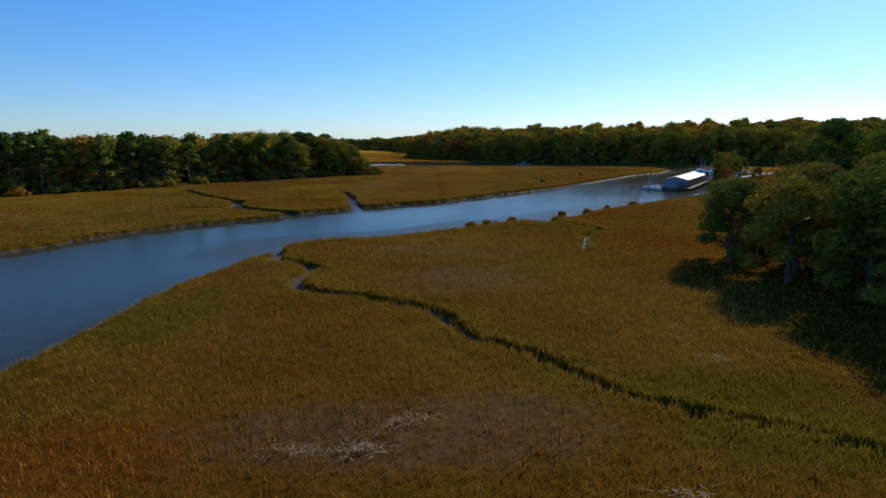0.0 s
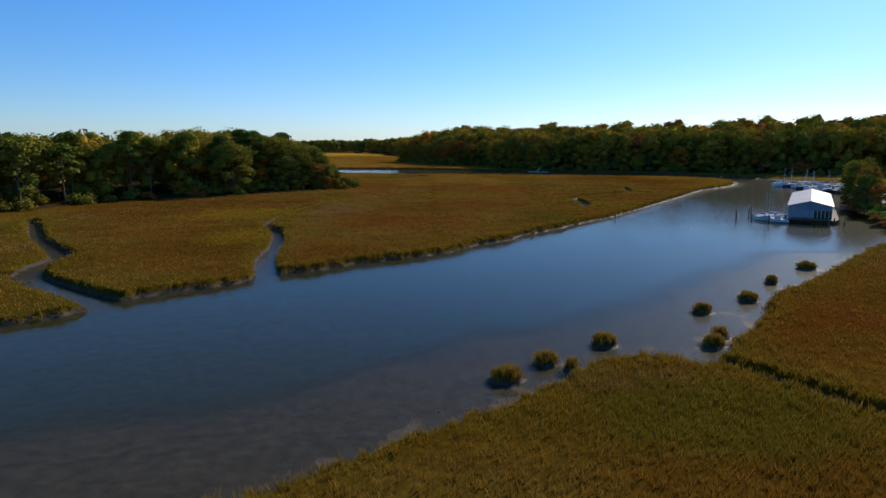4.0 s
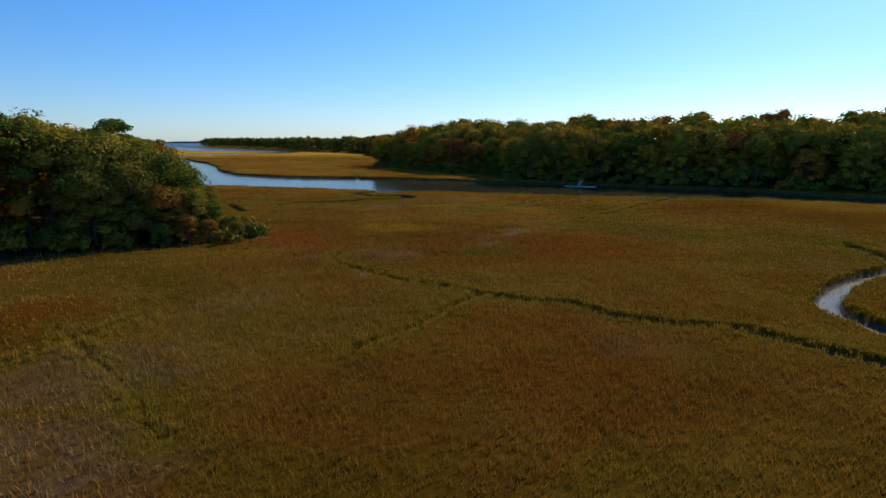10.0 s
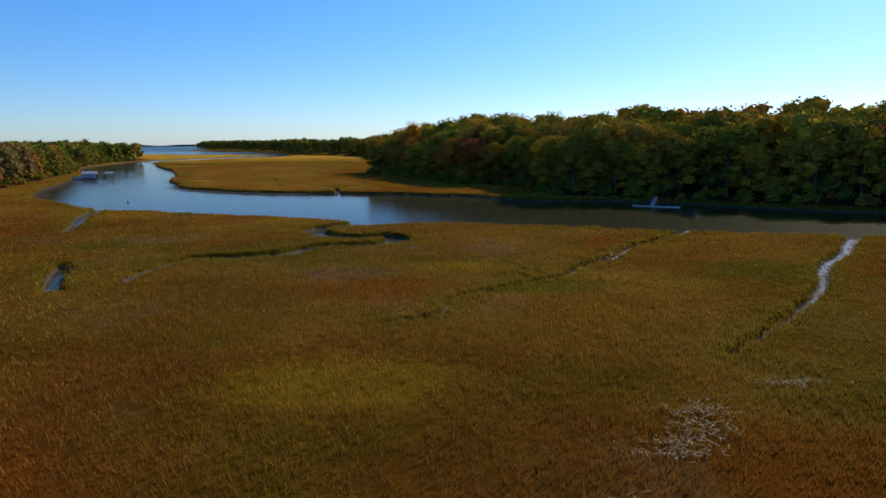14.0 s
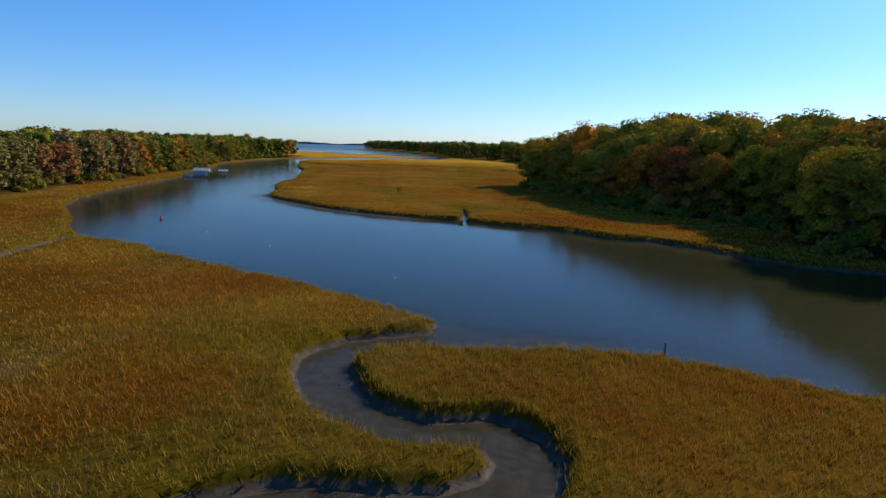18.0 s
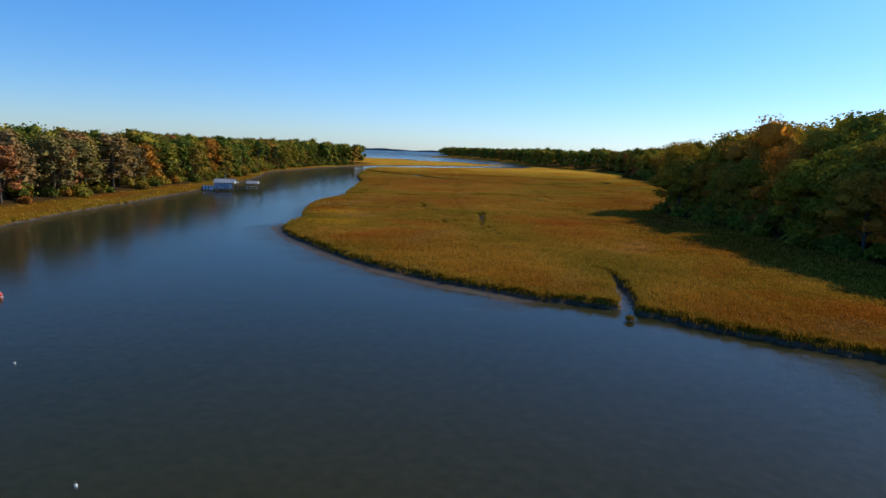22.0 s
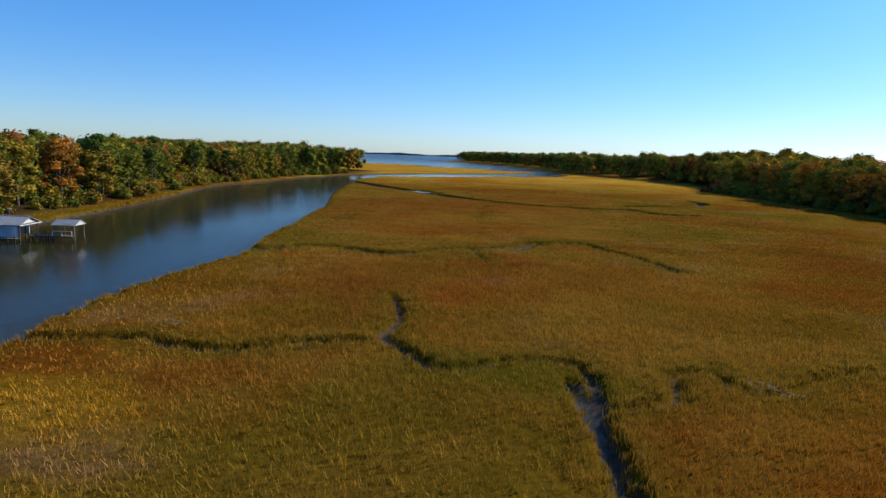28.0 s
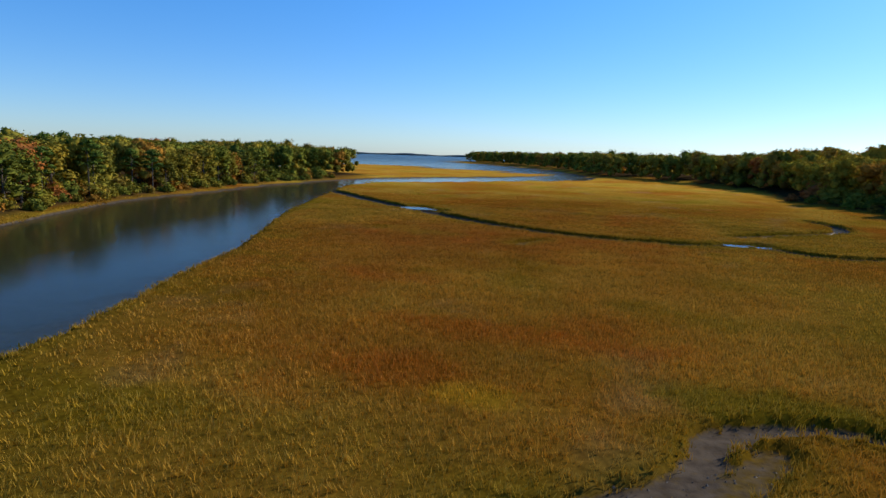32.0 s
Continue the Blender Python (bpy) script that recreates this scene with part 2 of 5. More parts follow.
# ---- plan of the shores, in metres ----
PLAN = 1.25                                             # metres for one unit of the plan
WATER_Z, MARSH_Z = -1.5, -0.5


def curve(points, step=2.5, closed=False):
    """A smooth line through the points, cut into short straight pieces."""
    p = np.array(points, float) * PLAN
    n = len(p)
    out = []
    for i in range(n if closed else n - 1):
        if closed:
            a, b, c, d = p[i - 1], p[i], p[(i + 1) % n], p[(i + 2) % n]
        else:
            a, b, c, d = p[max(i - 1, 0)], p[i], p[i + 1], p[min(i + 2, n - 1)]
        k = int(min(max(np.hypot(*(c - b)) / step, 1), 8))
        if np.hypot(*(c - b)) > 150:
            out.append(b)
            continue
        for t in np.arange(k) / k:
            out.append(0.5 * (2 * b + (c - a) * t + (2 * a - 5 * b + 4 * c - d) * t * t + (3 * b - a - 3 * c + d) * t ** 3))
    if not closed:
        out.append(p[-1])
    return np.array(out)


NEAR_BANK = [(-60, -120), (-45, -40), (-36, 0), (-31, 25), (-29, 39), (-28.5, 46), (-28.3, 57), (-27.5, 66), (-25.5, 76), (-23.5, 83), (-22.3, 89), (-19.5, 93.5), (-15, 95.5), (-9, 97),
             (-4, 100.5), (0, 104), (5, 107.5), (8.5, 111.5), (12.5, 115), (15.5, 115), (18.5, 113.5), (22, 118), (28, 125), (32.5, 132.5), (39, 138), (46, 145), (53, 152), (61, 160),
             (73, 168), (84, 179), (93, 194)]
MARINA_SHORE = [(102, 214), (113, 236), (124, 250), (140, 262), (146, 275), (141, 292), (134, 312), (125, 335), (113, 352)]
WOOD_SHORE = [(95, 374), (78, 385), (64, 396), (54, 404), (44, 409), (34, 411), (25, 413), (19, 417), (15.5, 421)]
POINT_SHORE = [(11, 426.5), (4, 430), (-2, 431), (-8, 436), (-15, 438), (-22, 440), (-30, 443.5), (-39, 444), (-44, 445.5), (-51, 447.5), (-58, 450.5), (-64, 454), (-70, 458), (-75, 462),
               (-81, 466.5), (-88, 474), (-90.5, 479), (-92.5, 485), (-95.5, 491), (-99.5, 498), (-104, 506), (-108, 514), (-111.5, 524), (-114, 533), (-115.5, 543), (-120, 553), (-124, 560),
               (-128, 570), (-132, 580), (-139.5, 596), (-150, 619), (-174, 661), (-195, 705), (-207, 732)]
POINT_FAR = [(-219, 757), (-229, 790), (-225, 812), (-207, 842), (-188, 890), (-160, 950), (-165, 1000), (-200, 1100), (-260, 1250), (-340, 1390), (-455, 1550), (-560, 1735), (-300, 1860), (400, 2300), (3600, 2700), (3600, -900), (-300, -900)]
FAR_BANK = [(-900, -350), (-260, -90), (-100, 25), (-62, 88), (-58, 98), (-52, 109), (-44, 118.5), (-38, 123.5), (-34, 127), (-31, 130.5), (-29.5, 134.5), (-27, 137), (-22, 140.5), (-18.5, 145.2),
            (-14, 148), (-9.5, 152.5), (-6, 154.5), (-1, 157.5), (3, 161.5), (6.5, 167), (11, 170.5), (14, 176), (21, 183.5), (30, 195), (36, 202), (47, 218), (65, 245), (83, 272), (95, 284),
            (103, 297), (108, 312), (104, 326), (92, 336)]
BEND_SHORE = [(77, 342), (60, 347), (49, 350), (38, 352.5), (30, 355.5), (22, 359), (15, 361.5), (8, 364), (0, 366), (-6, 365.5), (-11, 363.7), (-15.5, 363.5), (-18, 364.5), (-15.2, 367.5), (-16, 370), (-18.5, 371.3),
              (-25, 375), (-33, 379), (-42, 382.5), (-54, 387.5), (-65, 393.5), (-72.5, 395), (-84, 403), (-95, 415), (-106, 425), (-114, 434), (-124, 451), (-134, 472), (-142, 494)]
WEST_SHORE = [(-149, 511), (-157, 530), (-163, 545), (-177, 576), (-187, 595), (-199, 617), (-213, 640), (-225, 664), (-234, 700), (-243, 730), (-250, 760), (-254, 800), (-257, 845), (-250, 868), (-238, 905),
              (-215, 955), (-203, 1010), (-208, 1042), (-262, 1085), (-322, 1125), (-399, 1146), (-470, 1130), (-430, 1040), (-400, 960), (-700, 1000), (-3600, 1250), (-3600, -900)]
EAST_LAND = curve(NEAR_BANK + MARINA_SHORE + WOOD_SHORE + POINT_SHORE + POINT_FAR, closed=True)
WEST_LAND = curve(FAR_BANK + BEND_SHORE + WEST_SHORE, closed=True)
POND = curve([(101, 199), (94, 186), (88, 167), (84, 152), (80, 138), (90, 134), (100, 150), (106, 175), (108, 192)], closed=True)
ROAD = curve([(48, 84), (54, 96), (60, 108), (68, 130), (73, 147), (80, 169), (86, 187), (92, 200), (97, 212), (106, 224), (124, 240), (160, 262)], 4)
HUMMOCKS = [(5, 112, 1.5), (8, 115, 1.3), (13, 119, 1.4), (24, 128, 1.2), (30, 132, 1.3), (21, 118.5, 1.2), (44, 147, 1.6), (22.3, 120.5, 0.9), (9.5, 113.5, 0.7), (36, 139.5, 0.9), (-13.3, 342.2, 0.5)]

# creeks: points down the middle, half width at head and mouth, bed height
CREEKS = [
    ([(21, 27), (17, 30.5), (12, 33), (9, 37), (6, 42), (2.5, 45.5), (0.8, 49), (-1, 54), (-4, 56), (-8, 59), (-12.5, 61), (-15, 64), (-16, 68), (-15, 72), (-16, 75), (-19, 77.5), (-21.5, 79), (-21.5, 83), (-24, 88)], 0.12, 0.85, -1.15),
    ([(19, 84), (20, 89), (22.5, 98), (25.5, 103), (22.5, 109), (19.5, 114)], 0.28, 0.5, -1.24),
    ([(-79, 197), (-65, 176), (-57, 166), (-50, 157), (-49, 151), (-46.5, 144.5), (-40, 138.5), (-31.5, 132)], 0.85, 1.85, -1.30),
    ([(-62, 146), (-54, 144), (-47, 144)], 0.85, 1.25, -1.24),
    ([(-25, 235), (-30, 220), (-32, 203), (-31, 189), (-27, 180), (-23.5, 166), (-22, 155), (-18.8, 143)], 0.10, 1.4, -1.35),
    ([(-31, 233), (-27, 229), (-29, 224), (-29.5, 218), (-31, 211)], 0.20, 0.40, -0.62),
    ([(-27, 229), (-19, 220), (-14, 213)], 0.20, 0.20, -0.55),
    ([(-4, 249), (0, 247), (4, 243), (8, 240.5), (12, 239), (14, 235.5), (18, 233), (24, 230.5), (30, 222), (34, 218.5)], 0.28, 0.75, -1.00),
    ([(4, 242), (1.5, 239), (-0.5, 235), (-2.5, 231.5), (-6, 227)], 0.32, 0.28, -0.95),
    ([(58, 271), (55, 257), (47, 251), (40, 245), (35, 238), (35, 230), (35, 224), (34, 218)], 0.75, 1.25, -1.25),
    ([(-26, 334), (-23, 335), (-19.5, 337), (-18, 340), (-15, 342.5), (-12, 342.8), (-8.5, 343.8), (-6.2, 346), (-6, 349), (-8, 351.5), (-11, 350.3), (-15, 351.3), (-18.5, 354.5), (-20.8, 359), (-19.5, 362.5), (-15, 366)], 1.70, 2.00, -1.192),
    ([(-34, 320), (-34, 325), (-33, 329), (-31, 333), (-26, 334.3)], 0.75, 1.35, -1.19),
    ([(-6, 302), (-3, 303), (0, 305), (1.5, 310), (6, 314), (10, 317), (13.5, 319), (15.5, 323), (17.5, 326), (22, 331), (27, 339), (33, 345), (41, 354)], 0.08, 0.75, -1.24),
    ([(-63, 360), (-67, 371), (-72, 382), (-76, 396)], 0.75, 1.55, -1.30),
    ([(-39, 316), (-43, 323), (-46, 330)], 0.85, 0.85, -1.25),
    ([(-35, 461), (-32.4, 459.5), (-32, 457), (-31.2, 454), (-30.4, 450), (-29.7, 446.5), (-29.3, 441)], 0.3, 0.8, -1.22),
    ([(-60, 496), (-62.5, 505), (-67, 517)], 0.28, 0.6, -1.24),
    ([(-50, 482), (-55, 486), (-58, 489), (-57, 492), (-60, 495.5), (-62, 504), (-64.5, 511), (-66, 518), (-68.5, 520.8), (-72, 519), (-75, 515.5), (-78, 517), (-81.5, 519), (-86, 516.5), (-90, 512.5), (-94, 511.5), (-98, 511.5), (-104, 508)], 0.22, 0.60, -1.05),
    ([(-87.5, 533), (-83.5, 526), (-82.5, 521), (-80, 518.5)], 0.35, 0.6, -0.95),
    ([(-55, 520), (-58, 521), (-59, 523), (-61.5, 521.5), (-61, 517), (-64, 514)], 0.28, 0.4, -0.9),
    ([(-63, 563), (-68, 571), (-73, 576), (-77, 581), (-81, 581.2), (-85.5, 578), (-86.5, 573), (-90, 568.5), (-95, 563), (-97, 558.5), (-100, 555.8), (-104, 556), (-108, 557), (-112, 555.5), (-118, 548)], 0.45, 1.6, -0.98),
    ([(-83, 577), (-84.5, 573.5), (-86, 571)], 0.9, 1.1, -0.88),
    ([(-63, 655), (-71, 654), (-79, 660), (-84, 658.5), (-93, 656), (-105, 656), (-117, 660), (-131, 668), (-145, 679), (-164, 694), (-183, 710), (-210, 734)], 1.8, 2.8, -1.24),
    ([(-65, 721), (-61, 710), (-62, 697), (-70, 687), (-82, 674)], 1.5, 1.7, -1.24),
    ([(-84, 660), (-81, 661.5), (-78, 661)], 2.2, 2.2, -0.78),
    ([(-148, 686), (-154, 690), (-159, 694)], 2.8, 2.8, -0.78),
    ([(20, 294), (24, 298), (29, 303), (33.5, 308), (39, 315), (43, 321.5), (47, 327), (52, 332), (58.5, 341), (63, 346.5)], 0.15, 1.0, -1.24),
    ([(4.8, 330.3), (7.4, 328.6), (9, 325.4), (10.2, 321.7), (12, 319)], 0.15, 0.25, -0.72),
    ([(-38, 533), (-46, 530), (-51.4, 526.7), (-55, 521)], 0.2, 0.4, -0.75),
    ([(-73.7, 495.2), (-71, 496), (-68.6, 498.3), (-66.5, 495), (-65.9, 492.3), (-63.8, 492.5), (-60.2, 494)], 0.25, 0.4, -0.8),
    ([(-9, 268.5), (-11.8, 265.5), (-12.5, 260.2), (-8.4, 254.3), (-4, 249.5)], 0.25, 0.35, -0.85),
    ([(-90.9, 565.2), (-89.6, 562.7), (-88.1, 560.2), (-86.6, 558.1)], 0.35, 0.3, -0.85),
    ([(-114.5, 640), (-114, 643), (-112, 646)], 1.0, 1.2, -0.95),
]
CREEK_LINES = [(curve(p, 1.8), a * PLAN, b * PLAN, z * PLAN) for p, a, b, z in CREEKS]

WEST_WOOD = curve([(-25, 278), (-36, 274), (-47, 266), (-58, 250), (-72, 243), (-84, 229), (-92, 212), (-108, 196), (-121, 178), (-150, 150), (-250, 100), (-1500, 60), (-1500, 1000), (-800, 970), (-420, 925),
                   (-300, 880), (-264, 858), (-258, 800), (-252, 745), (-242, 712), (-228, 668), (-216, 638), (-200, 610), (-190, 588), (-174, 552), (-168, 530), (-158, 505), (-150, 482), (-142, 458), (-133, 432),
                   (-124, 400), (-102, 358), (-72, 318), (-40, 288)], closed=True)
EAST_WOOD = curve([(-31, 557), (-29, 546), (-20, 529), (-11, 512), (-5, 496), (3, 479), (11, 468), (22, 460), (28, 448), (27, 432), (31, 420), (41, 415), (55, 408.5), (67, 400), (93, 381), (114, 364), (135, 347),
                   (165, 330), (220, 322), (400, 330), (1500, 300), (1500, 2200), (100, 1900), (-300, 1820), (-540, 1730), (-440, 1560), (-330, 1400), (-245, 1250), (-190, 1100), (-165, 1030), (-120, 985), (-70, 905), (-60, 810), (-47, 782),
                   (-31, 736), (-13, 688), (-2, 655), (2, 620), (-16, 580)], closed=True)
SOUTH_WOOD = curve([(97, 126), (102, 149), (107.5, 172), (110, 190), (113, 205), (117, 220), (127, 232), (150, 243), (240, 240), (240, 90), (120, 84), (98, 105)], closed=True)


def in_wood(x, y):
    return np.maximum(np.maximum(inside(x, y, EAST_WOOD), inside(x, y, WEST_WOOD)), inside(x, y, SOUTH_WOOD))


def to_line(x, y, line, closed, reach=110.0):
    """Distance of many places from a line, up to a reach, and how far along it, 0 to 1."""
    q = np.roll(line, -1, 0) if closed else line[1:]
    p = line if closed else line[:-1]
    order = np.argsort(y)
    sx, sy = x[order], y[order]
    best, along = np.full(len(x), reach * reach), np.zeros(len(x))
    n = len(p)
    for i in range(n):
        lo, hi = np.searchsorted(sy, (min(p[i, 1], q[i, 1]) - reach, max(p[i, 1], q[i, 1]) + reach))
        if lo == hi:
            continue
        ax, ay = sx[lo:hi] - p[i, 0], sy[lo:hi] - p[i, 1]
        dx, dy = q[i] - p[i]
        k = np.clip((ax * dx + ay * dy) / max(dx * dx + dy * dy, 1e-9), 0, 1)
        d = (ax - k * dx) ** 2 + (ay - k * dy) ** 2
        m = d < best[lo:hi]
        best[lo:hi][m], along[lo:hi][m] = d[m], (i + k[m]) / n
    out, far = np.empty(len(x)), np.empty(len(x))
    out[order], far[order] = np.sqrt(best), along
    return out, far


def inside(x, y, line, reach=110.0):
    """Signed distance from a closed line, more than 0 inside, up to a reach."""
    d, _ = to_line(x, y, line, True, reach)
    order = np.argsort(y)
    sx, sy = x[order], y[order]
    odd = np.zeros(len(x), bool)
    for (ax, ay), (bx, by) in zip(line, np.roll(line, -1, 0)):
        if ay != by:
            lo, hi = np.searchsorted(sy, (min(ay, by), max(ay, by)))
            odd[lo:hi] ^= sx[lo:hi] < ax + (sy[lo:hi] - ay) * (bx - ax) / (by - ay)
    flip = np.empty(len(x), bool)
    flip[order] = odd
    return np.where(flip, d, -d)


def rough(x, y, size, seed):
    """Cheap smooth noise, about -1 to 1."""
    r = np.random.RandomState(seed)
    v = 0
    for k in range(5):
        a, f, ph = r.uniform(0, 6.28), (1 + 0.35 * k) * 6.28 / size, r.uniform(0, 6.28, 2)
        v = v + np.sin((x * math.cos(a) + y * math.sin(a)) * f + ph[0] + 1.3 * np.sin((y * math.cos(a) - x * math.sin(a)) * f * 0.7 + ph[1]))
    return v / 3.2


# mud flats: a stretch of bank, and how far the mud reaches from it
FLATS = [(curve([(-24, 91), (-15, 95.5), (-9, 97), (0, 104), (8, 111), (15, 115), (28, 125), (39, 138), (50, 149)]), 20.0),
         (curve([(-40, 444), (-51, 447.5), (-64, 454), (-75, 462), (-88, 474), (-91, 481)]), 7.0),
         (curve([(-18, 365), (-12, 364), (-6, 366)]), 9.0)]
FLAT_TOPS = ((-1.503, 0.05), (-1.455, 0.12), (-1.51, 0.05))


# stands of grass with a colour of their own: place on the plan and half widths
STANDS = {
    "rusty": [(-17, 28, 7, 5), (-9.7, 91, 4, 2.5), (30, 124, 9, 6), (-3, 191, 12, 9), (-12, 183, 8, 6), (21, 264, 14, 7), (22, 273, 13, 10), (-22, 277, 7, 7), (-6.5, 314, 9, 6), (25, 343, 8, 4), (-70, 491, 8, 5),
              (-48, 508, 8, 6), (-100, 590, 12, 3), (-105, 578.6, 5, 4), (4, 232, 9, 6)],
    "bleached": [(2, 66, 8, 7), (-4, 29.6, 9, 4), (3, 31, 6, 4), (6, 81, 6, 3), (-4, 84, 6, 4), (-21, 209, 8, 7), (-5.5, 265, 5, 4), (7.8, 337, 4, 6), (-44, 348, 8, 4), (-10, 322, 6, 4), (-86, 497, 4, 3), (-22, 222, 6, 6)],
    "green": [(16.7, 35, 8, 4), (19, 29, 8, 4), (-23, 52, 4, 10), (16, 105, 8, 6), (6.4, 265, 5, 4), (10.6, 314, 7, 4), (-70, 517, 8, 3), (-83, 583, 7, 3), (22, 196, 6, 10), (36, 321, 9, 6), (-48, 344, 6, 5)],
    "golden": [(-6, 289, 8, 5), (2, 325, 5, 3), (-84, 484, 6, 4), (-98.5, 576.6, 3, 2), (-30, 172, 7, 8), (-34, 400, 14, 10), (-40, 205, 12, 12), (-92, 500, 6, 5)],
}


def stands(x, y, kind):
    """How far a place belongs to a stand of one kind, 0 to 1, with ragged edges."""
    out = np.zeros(len(x))
    for px, py, rx, ry in STANDS[kind]:
        m = (np.abs(x - px * PLAN) < 2.2 * rx * PLAN) & (np.abs(y - py * PLAN) < 2.2 * ry * PLAN)
        if m.any():
            d = np.hypot((x[m] - px * PLAN) / (rx * PLAN), (y[m] - py * PLAN) / (ry * PLAN)) + 0.22 * rough(x[m], y[m], 9.0, 51) + 0.12 * rough(x[m], y[m], 3.1, 52)
            k = np.clip((1.25 - d) / 0.7, 0, 1)
            out[m] = np.maximum(out[m], k * k * (3 - 2 * k))
    return out


MIDDLE = curve([(0, 20), (0, 180), (-2, 300), (-18, 370), (-45, 450), (-80, 540), (-115, 640)], 20)


def land(x, y):
    """Height of the ground, how much it is wood floor, and the distance from the nearest bank (more than 0 on the marsh)."""
    shore = np.maximum(inside(x, y, EAST_LAND, 45.0), inside(x, y, WEST_LAND, 45.0))
    shore = np.minimum(shore, -inside(x, y, POND, 45.0))
    bank = shore + 0.4 * rough(x, y, 6.0, 3) + 0.25 * rough(x, y, 2.4, 4)
    edge = np.clip(bank / 1.0, 0, 1)
    edge = edge * edge * (3 - 2 * edge)
    bed = -1.52 + np.maximum(bank * 0.14, -2.6)
    for (line, reach), (crest, fall) in zip(FLATS, FLAT_TOPS):
        d = to_line(x, y, line, False, 30.0)[0] + 0.08 * reach * rough(x, y, 14.0, 12)
        k = np.clip((reach - d) / (0.45 * reach), 0, 1)
        k = k * k * (3 - 2 * k)
        bed = np.where(bank < 0, np.maximum(bed, bed + (crest - fall * d / reach + 0.012 * rough(x, y, 7.0, 14) - bed) * k), bed)
    bed = np.maximum(bed, -4.0)
    top = MARSH_Z + 0.12 * rough(x, y, 17.0, 5) + 0.08 * rough(x, y, 5.2, 6) + 0.06 * rough(x, y, 3.2, 7)
    z = bed + (top - bed) * edge
    for hx, hy, hr in HUMMOCKS:
        d = np.hypot(x - hx * PLAN, (y - hy * PLAN) * 1.25) / (hr * PLAN * 0.65) + 0.15 * rough(x, y, 1.7, 9)
        z = np.maximum(z, -2.0 + 1.4 * np.clip(1.1 - d * d, 0, 1) ** 0.4)
    near = bank.copy()
    for line, a, b, low in CREEK_LINES:
        lo, hi = line.min(0) - 6, line.max(0) + 6
        m = (x > lo[0]) & (x < hi[0]) & (y > lo[1]) & (y < hi[1])
        if not m.any():
            continue
        d, s = to_line(x[m], y[m], line, False, 12.0)
        off = d - (a + (b - a) * s) - 0.22 * rough(x[m], y[m], 3.6, 8)
        k = np.clip(off / 0.55, 0, 1)
        k = k * k * (3 - 2 * k)
        floor = np.minimum(low, z[m]) + 0.02 * np.clip(off, -1, 1)
        z[m] = np.where(z[m] > low, floor + (z[m] - floor) * k, z[m])
        near[m] = np.minimum(near[m], np.where(bank[m] > 0, off, near[m]))
    w = in_wood(x, y)
    wood = np.clip(w / 5 + 0.5, 0, 1)
    rise = np.where((x > -75) & (y > 375), np.clip(6.8 + 0.04 * (x + 25), 4.0, 12.0), np.where(x > 60, 9.0, np.where(x > -75, 5.0, 3.0)))
    hill = rise * np.clip((w - 2) / 55, 0, 1) ** 0.9 + 0.6 * np.clip(w / 5, 0, 1)
    d = to_line(x, y, ROAD, False, 20.0)[0]
    bump = np.clip((7.5 - d) / 5.0, 0, 1)
    z = np.where(d < 7.5, z + (0.75 - z) * bump * bump * (3 - 2 * bump), z)
    return z + hill, np.maximum(wood, 0.8 * np.clip((6.5 - d) / 2.0, 0, 1)), near


def axis(a, b, fine, ends):
    """Even steps from a to b, then growing steps out to the two ends."""
    v = list(np.arange(a, b + fine, fine))
    s = fine
    while v[-1] < ends[1]:
        s *= 1.16
        v.append(v[-1] + s)
    s = fine
    while v[0] > ends[0]:
        s *= 1.16
        v.insert(0, v[0] - s)
    return np.array(v)


def sheet(name, xs, ys, z, material):
    """A grid mesh over the places xs by ys, with heights z."""
    nx, ny = len(xs), len(ys)
    gx, gy = np.meshgrid(xs, ys)
    me = bpy.data.meshes.new(name)
    i = (np.arange(ny - 1)[:, None] * nx + np.arange(nx - 1)[None]).ravel()
    quads = np.stack([i, i + 1, i + nx + 1, i + nx], 1)
    me.vertices.add(nx * ny)
    me.vertices.foreach_set("co", np.stack([gx.ravel(), gy.ravel(), z], 1).ravel())
    me.loops.add(quads.size)
    me.loops.foreach_set("vertex_index", quads.ravel())
    me.polygons.add(len(quads))
    me.polygons.foreach_set("loop_start", np.arange(len(quads)) * 4)
    me.polygons.foreach_set("use_smooth", np.ones(len(quads), bool))
    me.update(calc_edges=True)
    me.materials.append(material)
    return new(name, me)


def paint(ob, name, values, domain="POINT"):
    ob.data.attributes.new(name, "FLOAT", domain).data.foreach_set("value", np.asarray(values, np.float32))


